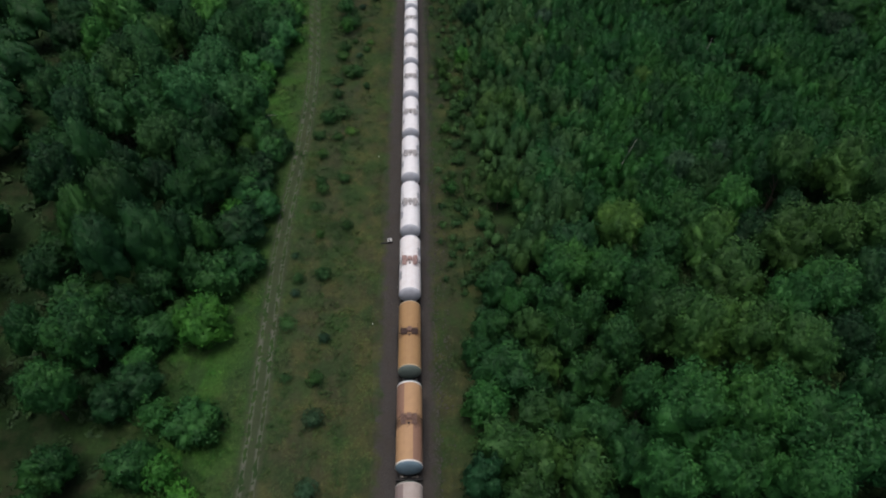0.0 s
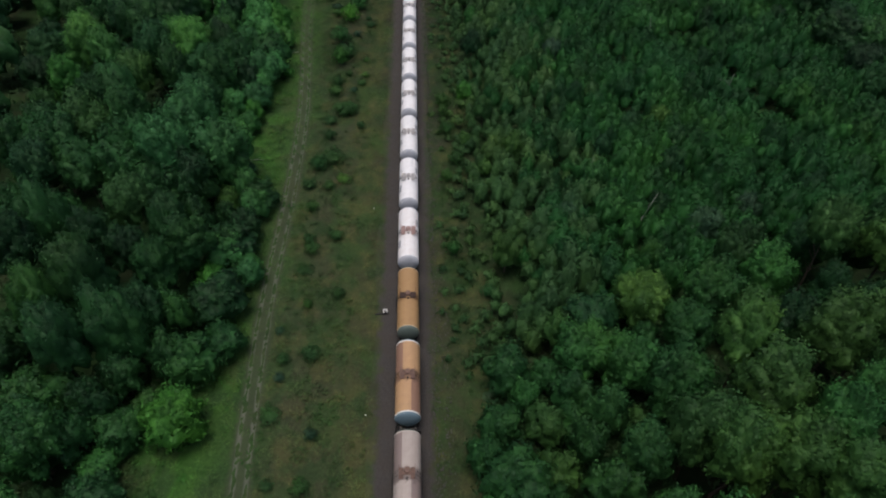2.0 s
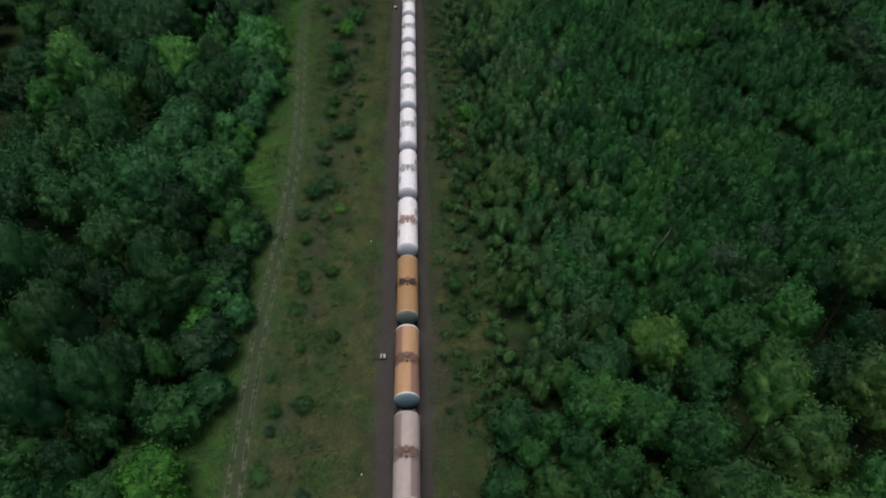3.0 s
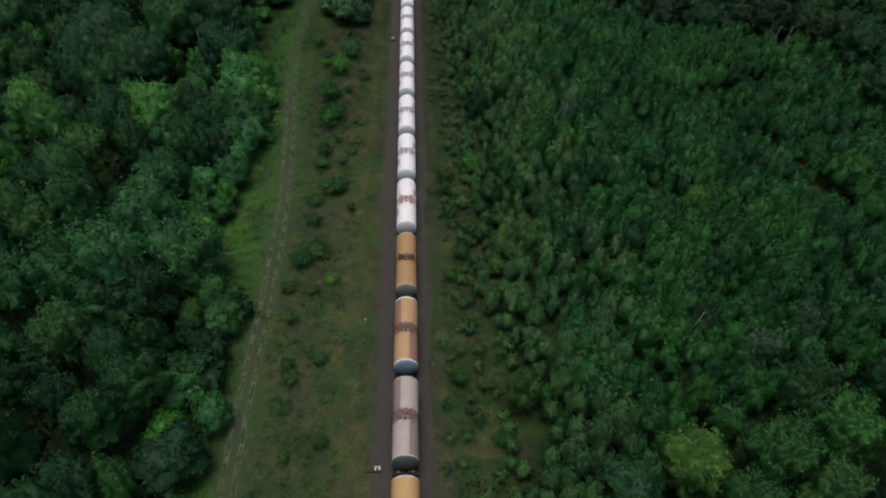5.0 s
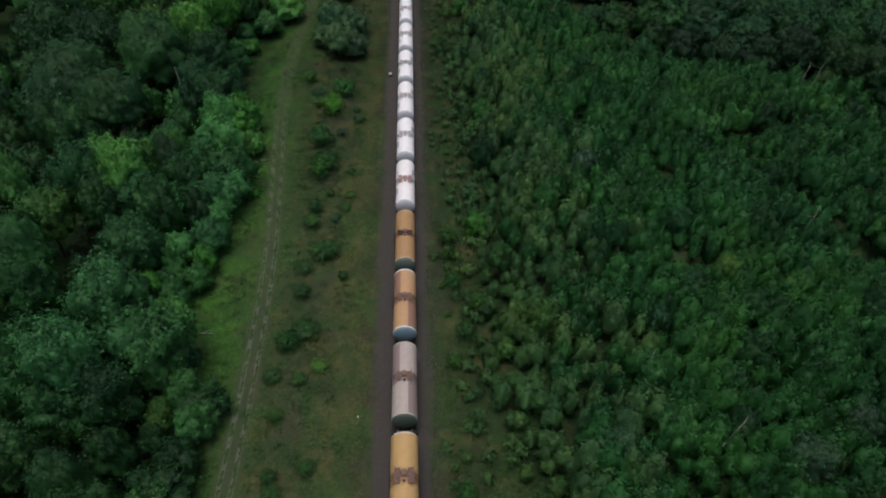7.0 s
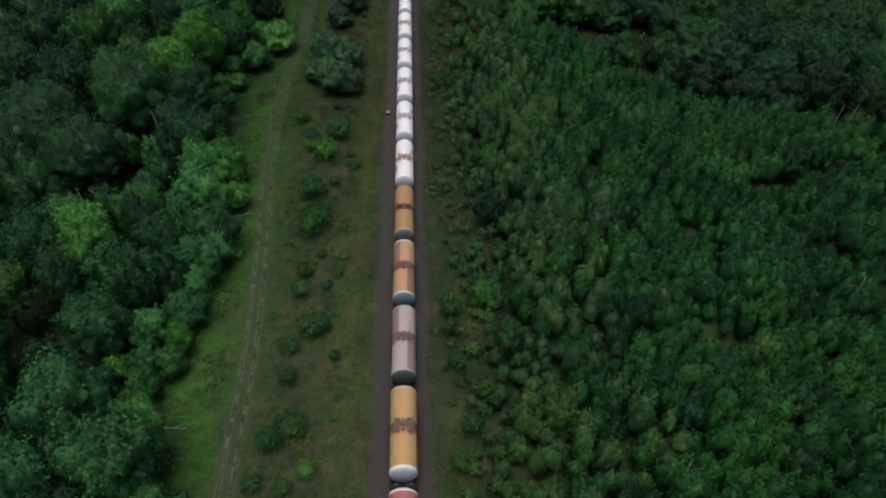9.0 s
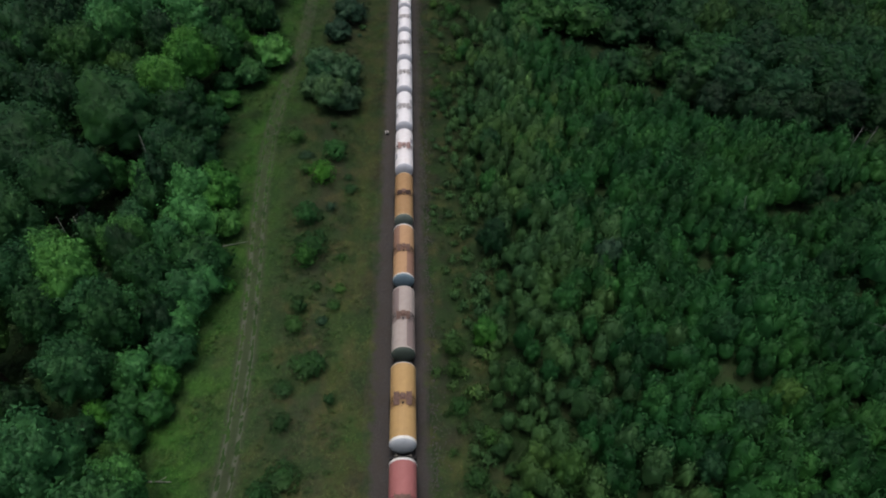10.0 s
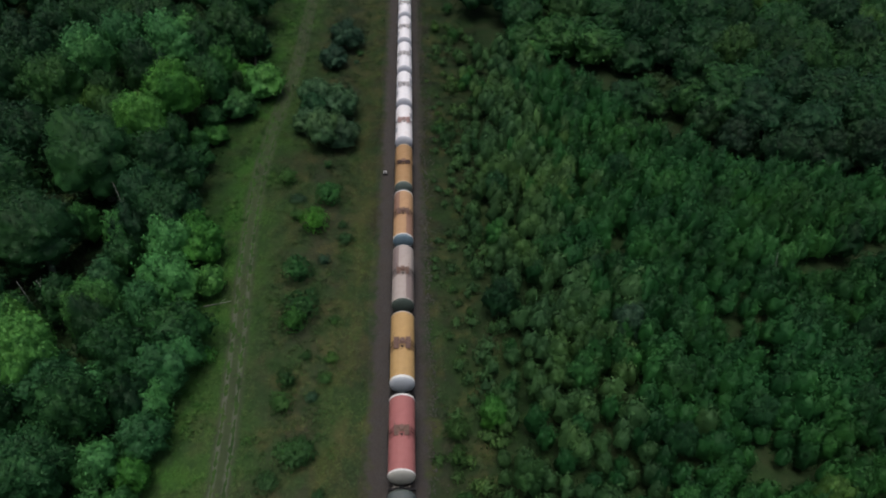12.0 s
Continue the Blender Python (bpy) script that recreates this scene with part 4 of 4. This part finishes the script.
def tuft(seed, blades, spread_r):
    """A tuft of matted grass: blades that lean far over."""
    g = np.random.default_rng(900 + seed)
    an, r = g.uniform(0, math.tau, blades), spread_r * np.sqrt(g.uniform(0, 1, blades))
    b = np.stack([r * np.cos(an), r * np.sin(an), 0 * r - 0.03], 1)
    way = an + g.normal(0, 0.9, blades)
    d = np.stack([np.cos(way), np.sin(way), 0 * r], 1)
    side = np.stack([-d[:, 1], d[:, 0], 0 * r], 1) * 0.13
    tip = b + d * g.uniform(0.6, 1.2, (blades, 1)) + (0, 0, 1) * g.uniform(0.25, 0.6, (blades, 1))
    p = np.stack([b + side, b - side, tip - side * 0.3, tip + side * 0.3], 1).reshape(-1, 3)
    return p, np.arange(4 * blades).reshape(-1, 4), np.repeat(unit((0, 0, 1) - 0.25 * d), 4, axis=0)


def herb(seed, sprays):
    g = np.random.default_rng(300 + seed)
    d = unit(g.normal(size=(sprays, 3)) * (1, 1, 0.7))
    d[:, 2] = abs(d[:, 2])
    return *leaf_cards(g, d * g.uniform(0.4, 1.0, (sprays, 1)), d, 0.30, 1.4, 0.5), np.repeat(unit(0.6 * d + (0, 0, 1.2) + 0.2 * g.normal(size=d.shape)), 4, axis=0)


def ground_rows(count, x0, x1, inside, size, kinds):
    rows = []
    while len(rows) < count:
        x, y = rng.uniform(x0, x1), rng.uniform(26, 238)
        if not inside(x, y):
            continue
        s = size * rng.uniform(0.6, 1.4)
        rows.append((rng.integers(kinds), x, y, float(heave(np.array(x), np.array(y))), s, s * rng.uniform(0.7, 1.2), rng.uniform(0, math.tau)))
    return rows


def meadow(x, y):
    if -4.2 < x < 3.9 or x < float(west_edge(y)) - 2:
        return False
    u = abs(abs(x - float(smooth_road_x(y))) - 0.68)
    if (u < 0.34 or u < 0.6 and y < 125) and rng.random() < 0.93:
        return False
    return noise.noise((x / 3, y / 4, 1.0)) + rng.uniform(-0.5, 0.5) > -0.25


def weedy(x, y):
    strip = -16.8 < x < -7.5 or 5 < x < 16 or x < float(smooth_road_x(y)) - 2.2
    return meadow(x, y) and noise.noise((x / 4, y / 7, 5.0)) + rng.uniform(-0.3, 0.3) > (-0.08 if strip else 0.36)


scattered("grass", [tuft(k, 7, 0.8) for k in range(6)], ground_rows(11000, -33, 17, meadow, 0.42, 6), GRASS, "rough olive meadow grass in tufts", "grass")
scattered("weeds", [herb(k, 14) for k in range(6)], ground_rows(5600, -33, 17, weedy, 0.55, 6), WEEDS, "low dark green weeds and brambles", "weeds")


def far_tree(seed):
    return crown_data(np.random.default_rng(700 + seed), 0.5, 1.0, 0.08, 13, 10, 0.13, 0.030, 420, 3, 0.08, 0.2, 0.5, 0.3, 0.4, 0.86)


def far_rows():
    rows = []
    for gx in np.arange(-119, 120, 8.5):
        for gy in np.arange(-34, 290, 8.5):
            x, y = gx + rng.uniform(-2.5, 2.5), gy + rng.uniform(-2.5, 2.5)
            west = x < -29 and (y > 216 or y < 24 or x < -76 or x < -38 - 0.30 * (y - 20) - 4)
            east = x > 14 and (y > 228 or y < 16 or x > 114 or x > 30 + 0.47 * (y - 20) + 26)
            if west or east:
                rows.append((rng.integers(5), x, y, -0.2, rng.uniform(9, 11.5), rng.uniform(11, 16), rng.uniform(0, math.tau)))
    return rows


scattered("far_woods", [far_tree(k) for k in range(5)], far_rows(), LEAVES["d"], "continuous dark green woods around the clearing", "woods")


def floor_rows():
    rows = []
    while len(rows) < 1800:
        x, y = rng.uniform(-80, 85), rng.uniform(26, 225)
        wood = x < west_edge(y) + 1 or (x > 9 and y < oak_line(x) + 2) or (x > 20 and y > stand_foot(x) - 3)
        if wood:
            rows.append((rng.integers(6), x, y, 0.0, rng.uniform(0.9, 1.9), rng.uniform(0.8, 2.2), rng.uniform(0, math.tau)))
    return rows


scattered("undergrowth", [herb(k, 16) for k in range(6)], floor_rows(), SCRUB, "dark leafy undergrowth on the forest floor", "undergrowth")

# ---- the train ----
LENGTH, SPEED, START = 12.02, 9.662, 49.62
HALF = 4.87
AXIS = 3.15


def ring_data(rings, seg=40, close=True):
    """Surface through circles (y, radius) round the tank's axis."""
    v = [(r * math.sin(k * math.tau / seg), y, AXIS + r * math.cos(k * math.tau / seg)) for y, r in rings for k in range(seg)]
    f = [(j * seg + k, j * seg + (k + 1) % seg, (j + 1) * seg + (k + 1) % seg, (j + 1) * seg + k) for j in range(len(rings) - 1) for k in range(seg)]
    return v, f


def arc_plate(r, y0, y1, a0, a1, seg=8):
    """A thin curved plate on the tank's skin between two angles from the top."""
    v, f = [], []
    for rr in (r, r + 0.012):
        for k in range(seg + 1):
            a = radians(a0 + (a1 - a0) * k / seg)
            v += [(rr * math.sin(a), y0, AXIS + rr * math.cos(a)), (rr * math.sin(a), y1, AXIS + rr * math.cos(a))]
    n = 2 * (seg + 1)
    for k in range(seg):
        i = 2 * k
        f += [(n + i, n + i + 1, n + i + 3, n + i + 2), (i, i + 2, i + 3, i + 1), (i, n + i, n + i + 2, i + 2), (i + 1, i + 3, n + i + 3, n + i + 1)]
    f += [(0, 1, n + 1, n), (n - 2, 2 * n - 2, 2 * n - 1, n - 1)]
    return v, f


def slab(x0, x1, y0, y1, z0, z1):
    return box_data(x1 - x0, y1 - y0, z1 - z0, z0, (x0 + x1) / 2, (y0 + y1) / 2, min(0.03, (z1 - z0) * 0.3))


def wheelset_data(y):
    z = RAIL_TOP + 0.475
    bits = [tube_data((-1.0, y, z), (1.0, y, z), 0.08, seg=8)]
    for s in (-1, 1):
        bits.append(tube_data((s * 0.74, y, z), (s * 0.88, y, z), 0.475, seg=20))
        bits.append(tube_data((s * 0.71, y, z), (s * 0.74, y, z), 0.505, seg=20))
    return joined(*bits)


SHARED = {}


def shared(key, build, mat, smooth=False):
    if key not in SHARED:
        SHARED[key] = mesh_of(key[0], *build(), mat, smooth=smooth)
    return SHARED[key]


def underframe_data():
    bits = [slab(-0.25, 0.25, -5.4, 5.4, 1.0, 1.42)]
    for s in (-1, 1):
        bits += [slab(-1.45, 1.45, s * 5.30 - 0.12, s * 5.30 + 0.12, 1.02, 1.40), slab(-1.2, 1.2, s * 3.9 - 0.3, s * 3.9 + 0.3, 1.05, 1.75),
                 slab(-1.40, -1.28, s * 4.55 - 0.8, s * 4.55 + 0.8, 1.10, 1.36), slab(1.28, 1.40, s * 4.55 - 0.8, s * 4.55 + 0.8, 1.10, 1.36)]
    bits += [tube_data((0.55, -1.0, 0.95), (0.55, 0.6, 0.95), 0.2, seg=12), slab(-0.75, -0.45, -0.4, 0.5, 0.8, 1.1)]
    return joined(*bits)


def coupler_data(s):
    return joined(slab(-0.12, 0.12, min(s * 5.42, s * 5.8), max(s * 5.42, s * 5.8), 1.06, 1.28),
                  slab(-0.24, 0.26, min(s * 5.72, s * 6.0), max(s * 5.72, s * 6.0), 0.98, 1.36),
                  tube_data((0.75, s * 5.4, 1.2), (0.45, s * 5.85, 0.85), 0.03, seg=6))


def bogie_data(y):
    bits = []
    for s in (-1, 1):
        x0, x1 = sorted((s * 0.98, s * 1.16))
        bits += [slab(x0, x1, y - 1.25, y + 1.25, 0.88, 1.08), slab(x0, x1, y - 0.45, y + 0.45, 0.58, 0.88),
                 slab(x0, x1, y - 1.10, y - 0.75, 0.72, 0.88), slab(x0, x1, y + 0.75, y + 1.10, 0.72, 0.88)]
    return joined(*bits, slab(-0.98, 0.98, y - 0.22, y + 0.22, 0.68, 1.02))


def ladder_data(s, r):
    bits = []
    for y in (-0.2, 0.2):
        bits.append(tube_data((s * (r + 0.12), y, 1.1), (s * (r + 0.12), y, AXIS + 0.5), 0.025, seg=6))
        bits.append(tube_data((s * (r + 0.12), y, AXIS + 0.5), (s * 0.95, y, AXIS + r + 0.14), 0.025, seg=6))
    for k in range(8):
        z = 1.25 + 0.31 * k
        bits.append(tube_data((s * (r + 0.12), -0.2, z), (s * (r + 0.12), 0.2, z), 0.016, seg=5))
    return joined(*bits)


def plate_data(r, long, x0, x1):
    """A ribbed deck plate beside the hatch, one folded sheet."""
    z, n = AXIS + r + 0.06, 2 * max(2, int((x1 - x0) / 0.09))
    xs = [x0 + (x1 - x0) * k / n for k in range(n + 1)]
    top = [(x, z + 0.035 * (k % 2 == 0)) for k, x in enumerate(xs)]
    line = top + [(x1, z - 0.05), (x0, z - 0.05)]
    m = len(line)
    v = [(x, y, h) for y in (-long / 2, long / 2) for x, h in line]
    f = [(k, (k + 1) % m, m + (k + 1) % m, m + k) for k in range(m)]
    return v, f + [tuple(reversed(range(m))), tuple(range(m, 2 * m))]


def railing_data(s, r, long, outer):
    z = AXIS + r + 0.06
    bits = []
    for y in (-long / 2, long / 2):
        bits.append(tube_data((s * outer, y, z - 0.05), (s * outer, y, z + 0.75), 0.018, seg=5))
    bits.append(tube_data((s * outer, -long / 2, z + 0.75), (s * outer, long / 2, z + 0.75), 0.018, seg=5))
    return joined(*bits)


def hatch_data(r):
    z = AXIS + r
    return tube_data((0, 0.30, z - 0.12), (0, 0.30, z + 0.16), 0.30, seg=18)


def lid_data(r):
    z = AXIS + r
    bits = [tube_data((0, 0.30, z + 0.16), (0, 0.30, z + 0.23), 0.35, 0.30, seg=18)]
    for k in range(6):
        a = k * math.tau / 6
        bits.append(tube_data((0.33 * math.cos(a), 0.30 + 0.33 * math.sin(a), z + 0.12), (0.33 * math.cos(a), 0.30 + 0.33 * math.sin(a), z + 0.27), 0.035, seg=6))
    return joined(*bits)


def valve_data(r, y):
    z = AXIS + r
    return joined(tube_data((0, y, z - 0.08), (0, y, z + 0.14), 0.13, 0.10, seg=12), tube_data((-0.16, y, z + 0.16), (0.16, y, z + 0.16), 0.03, seg=6))


def barrel_data(r):
    return ring_data([(-HALF + 2 * HALF * k / 8, r) for k in range(9)])


def head_data(r, s):
    rings = [(s * (HALF + 0.50 * math.sin(a)), max(r * math.cos(a), 0.02)) for a in np.linspace(0, math.pi / 2, 9)]
    v, f = ring_data(rings)
    return v, f if s > 0 else [tuple(reversed(q)) for q in f]


def band_data(r, s, wide):
    y0, y1 = sorted((s * (HALF - wide), s * (HALF + 0.02)))
    return ring_data([(y0, r), (y0 + 0.01, r + 0.014), (y1 - 0.01, r + 0.014), (y1, r)])


def wagon(slot, name_word, label, skin, head, band, r=1.43, wide=0.16, way=RUST, long=1.5, inner=0.42, outer=1.0, mark=None, ahead=None):
    root = new("tank_wagon")
    tagged(root, label, "tank wagon", "tank wagons of the train")
    rim = (name_word, r)
    part("tank_barrel", shared(("tank_barrel", *rim), lambda: barrel_data(r), skin, True), root)
    for s in (-1, 1):
        part("tank_head", shared(("tank_head", s, *rim), lambda: head_data(r, s), head, True), root)
        ring, width = (ahead, 0.09) if ahead and s > 0 else (band, wide)
        part("end_band", shared(("end_band", s, *rim), lambda: band_data(r, s, width), ring, True), root)
    hatch = part("hatch", shared(("hatch", *rim), lambda: hatch_data(r), skin), root)
    part("lid", shared(("lid", *rim), lambda: lid_data(r), way if way in (GREYPLATE, ROSEPLATE) else RUST), hatch, "bolted hatch lid")
    part("valve", shared(("valve", *rim), lambda: valve_data(r, -0.55), IRON), root)
    for s in (-1, 1):
        x0, x1 = sorted((s * inner, s * outer))
        part("walkway", shared(("walkway", s, *rim), lambda: plate_data(r, long, x0, x1), way), root, "ribbed deck plate beside the hatch")
    part("step_board", shared(("step_board", *rim), lambda: plate_data(r, 0.28, -inner, inner), way), root)
    for s in (-1, 1):
        part("railing", shared(("railing", s, long, outer, *rim), lambda: railing_data(s, r, long, outer), way), root)
        part("ladder", shared(("ladder", s, r), lambda: ladder_data(s, r), IRON), root)
        part("coupler", shared(("coupler", s), lambda: coupler_data(s), IRON), root)
        bog = part("bogie", shared(("bogie", s), lambda: bogie_data(3.9 * s), IRON), root)
        for d in (-0.925, 0.925):
            part("wheelset", shared(("wheelset", s, d), lambda: wheelset_data(3.9 * s + d), STEEL), bog)
        if mark:
            y = 2.2 * s
            part("emblem", shared(("emblem", s, r), lambda: arc_plate(r + 0.002, y - 0.7, y + 0.7, s * 48, s * 72), mark), root, "faded dark painted emblem")
    part("underframe", shared(("underframe",), underframe_data, IRON), root)
    root.location = (0, START + LENGTH * slot, 0)
    return root


WHITE = paint_material("white_tank_paint", (0.80, 0.79, 0.81), (0.52, 0.50, 0.51), 0.55, 0.0, 0.22, 0.10)
WHITE_RUSTY = paint_material("white_rusty_paint", (0.80, 0.78, 0.79), (0.50, 0.40, 0.37), 0.75, 0.0, 0.22, 0.35)
WHITE_HEAD = plain_paint("white_head_paint", (0.50, 0.51, 0.56))
BROWN = paint_material("ochre_brown_paint", (0.37, 0.225, 0.105), (0.27, 0.150, 0.080), 0.55, 0.0, 0.35, 0.45)
TAN = paint_material("tan_paint", (0.45, 0.275, 0.145), (0.25, 0.145, 0.105), 0.8, 0.95, 0.2, 0.75)
GREY = paint_material("beige_grey_paint", (0.40, 0.345, 0.315), (0.215, 0.165, 0.155), 0.8, 0.9, 0.2, 0.75)
YELLOW = paint_material("yellow_ochre_paint", (0.46, 0.30, 0.125), (0.28, 0.165, 0.085), 0.85, 0.0, 0.25, 0.7)
RED = paint_material("faded_red_paint", (0.36, 0.135, 0.130), (0.24, 0.088, 0.082), 0.75, 0.0, 0.25, 0.65)
BLACKISH = paint_material("dark_green_grey_paint", (0.10, 0.12, 0.115), (0.06, 0.065, 0.06), 0.9, 0.0, 0.3, 0.5)
HEAD_GREEN = plain_paint("grey_green_head", (0.125, 0.155, 0.135))
HEAD_BLUE = plain_paint("blue_grey_head", (0.15, 0.22, 0.265))
HEAD_DARK = plain_paint("dark_green_head", (0.065, 0.085, 0.07))
HEAD_PALE = plain_paint("pale_grey_head", (0.40, 0.43, 0.46))
HEAD_CREAM = plain_paint("cream_grey_head", (0.36, 0.36, 0.32))
BAND_PALE = plain_paint("pale_band", (0.72, 0.72, 0.70))
BAND_TAN = plain_paint("tan_band", (0.62, 0.48, 0.32))
BAND_GREY = plain_paint("grey_band", (0.48, 0.43, 0.39))
EMBLEM = plain_paint("emblem_paint", (0.36, 0.36, 0.40))

WAGONS = {
    -5: wagon(-5, "dark", "dark grey-green tank wagon, soiled", BLACKISH, HEAD_DARK, BLACKISH),
    -4: wagon(-4, "red", "faded red tank wagon with white end bands", RED, HEAD_CREAM, BAND_PALE, 1.43, 0.20, RUST, 1.3, 0.30, 0.78),
    -3: wagon(-3, "yellow", "ochre yellow tank wagon with pale end bands and brown spill stains", YELLOW, HEAD_PALE, BAND_PALE, 1.45, 0.34, RUST, 1.7, 0.38, 0.98, ahead=BAND_TAN),
    -2: wagon(-2, "grey", "beige-grey tank wagon with dark green heads and stained panels", GREY, HEAD_DARK, BAND_GREY, 1.43, 0.12, RUST, 1.2, 0.38, 0.8),
    -1: wagon(-1, "tan", "tan tank wagon with blue heads and darker side panels", TAN, HEAD_BLUE, BAND_PALE, 1.43, 0.16, RUST, 1.3, 0.36, 0.85),
    0: wagon(0, "brown", "ochre brown tank wagon with grey-green heads", BROWN, HEAD_GREEN, BAND_TAN, 1.37, 0.08, DARKPLATE, 0.95, 0.26, 1.0),
    1: wagon(1, "white_rusty", "white tank wagon with rust-stained loading platform", WHITE_RUSTY, WHITE_HEAD, WHITE, 1.43, 0.12, ROSEPLATE, 1.7, 0.42, 1.0, EMBLEM),
}
WAGONS[2] = wagon(2, "white", "white tank wagon with grey loading platform", WHITE, WHITE_HEAD, WHITE, 1.43, 0.12, GREYPLATE, 1.6, 0.42, 1.0, EMBLEM)
for slot in range(3, 11):
    WAGONS[slot] = copy_thing(WAGONS[2], pose(0, START + LENGTH * slot, 0))

# the red wagon is a shorter one, and the next stands closer behind it
NUDGE = {-4: 0.40, -5: 0.85}
WAGONS[-4].scale.y = 0.93

# ---- small things along the line ----
def marker(x, y, size, with_slabs):
    """A low lineside marker: white board with a dark sign on a post over a dark box."""
    root = new("lineside_marker")
    tagged(root, "low lineside marker with a white board beside the track", "track sign", "lineside markers")
    root.location = (x, y, 0.06)
    part("post", mesh_of("post", *tube_data((0, 0, -0.2), (0, 0, 0.9), 0.05, seg=10), IRON), root)
    def tilted(x0, x1, y0, y1, z0, z1):
        v, f = slab(x0, x1, y0, y1, z0, z1)
        return [(a, 0.64 * b - 0.77 * c - 0.1, 0.77 * b + 0.64 * c + 0.5) for a, b, c in v], f

    part("board", mesh_of("board", *tilted(-size / 2, size / 2, -size / 2, size / 2, 0.0, 0.05), BOARD), root, "white square board")
    part("sign_bar", mesh_of("sign_bar", *joined(tilted(-0.16, 0.04, -0.14, 0.16, 0.054, 0.066), tilted(0.08, 0.16, -0.2, 0.0, 0.054, 0.066)), IRON), root)
    part("base_box", mesh_of("base_box", *slab(-0.36, 0.42, -0.34, 0.2, -0.06, 0.40), IRON), root, "dark metal base box")
    if with_slabs:
        # two low dark slabs reaching left from the base box
        part("cable_trough", mesh_of("cable_trough", *joined(slab(-1.15, -0.34, -0.30, -0.10, -0.06, 0.12), slab(-1.35, -1.15, -0.28, -0.14, -0.06, 0.08)), IRON), root)


BOARD = plain_paint("white_board", (0.78, 0.78, 0.76))
marker(-3.05, 69.8, 0.62, True)
marker(-3.1, 168.2, 0.55, False)


def pebble(x, y, s):
    g = np.random.default_rng(int(y))
    v = SMALL * (s, s * 1.2, s * 0.7) * (1 + g.normal(0, 0.1, (len(SMALL), 1))) + (0, 0, s * 0.5)
    ob = new("white_stone", mesh_of("white_stone", v, SMALL_F, BOARD))
    ob.location = (x, y, float(heave(np.array(x), np.array(y))))
    tagged(ob, "small white stone lying in the grass", "stone", "white stones")


for x, y in ((-5.4, 90.9), (-4.9, 54.5), (-10.4, 44.0)):
    pebble(x, y, 0.09)


def snag(x, y, h, lean, turn):
    """A dead, barkless stem with a few broken side branches."""
    g = np.random.default_rng(int(abs(x) * 10))
    end = Vector((lean * math.cos(turn), lean * math.sin(turn), h))
    bits = [tube_data((0, 0, -0.2), end * 0.5, 0.11, 0.08, 8), tube_data(end * 0.5, end, 0.08, 0.025, 8)]
    for k in range(4):
        p = end * g.uniform(0.45, 0.9)
        bits.append(tube_data(p, p + Vector((g.normal(0, 0.8), g.normal(0, 0.8), g.uniform(0.3, 1.0))), 0.03, 0.01, 5))
    root = new("dead_tree", mesh_of("dead_tree", *joined(*bits), BIRCH_BARK, smooth=True))
    root.location = (x, y, 0)
    tagged(root, "bare bleached dead birch stem among the trees", "dead tree", "dead stems")


for x, y, h, lean, turn in (
    (-37.8, 47.4, 5.6, 2.2, 2.4), (-37.6, 42.9, 5.0, 2.4, 2.5), (-42.9, 134.0, 9.6, 2.0, 2.5), (-41.8, 135.2, 8.4, 2.0, 2.4), (-37.6, 151.2, 10.6, 1.8, 2.3),
    (72.5, 156.0, 9, 2.0, 0.6), (74.8, 156.0, 9, 2.4, 0.6), (50.6, 140.5, 7.4, 1.6, 2.4), (57.0, 116.5, 7.6, 2.8, 0.9), (27.0, 92.0, 7.4, 2.4, 1.0), (33.0, 84.0, 7.4, 3.0, 0.4)):
    snag(x, y, h, lean, turn)


def fallen(x, y, long, turn):
    ob = new("fallen_branch", mesh_of("fallen_branch", *joined(tube_data((0, 0, 0.12), (long, 0, 0.18), 0.09, 0.04, 7), tube_data((long * 0.55, 0, 0.15), (long * 0.8, 0.5, 0.3), 0.04, 0.02, 5)), BIRCH_BARK))
    ob.location, ob.rotation_euler = (x, y, float(heave(np.array(x), np.array(y)))), Euler((0, 0, turn))
    tagged(ob, "pale fallen branch in the grass", "branch")


fallen(-26.2, 139.4, 3.6, 0.25)
fallen(-27.5, 103.5, 3.2, -0.05)

make_track(bed)
make_stones()


def motions():
    for slot, thing in WAGONS.items():
        home = START + LENGTH * slot + NUDGE.get(slot, 0.0)
        walk(thing, [(t, pose(0, home + SPEED * t, 0)) for t in range(13)])


motions()
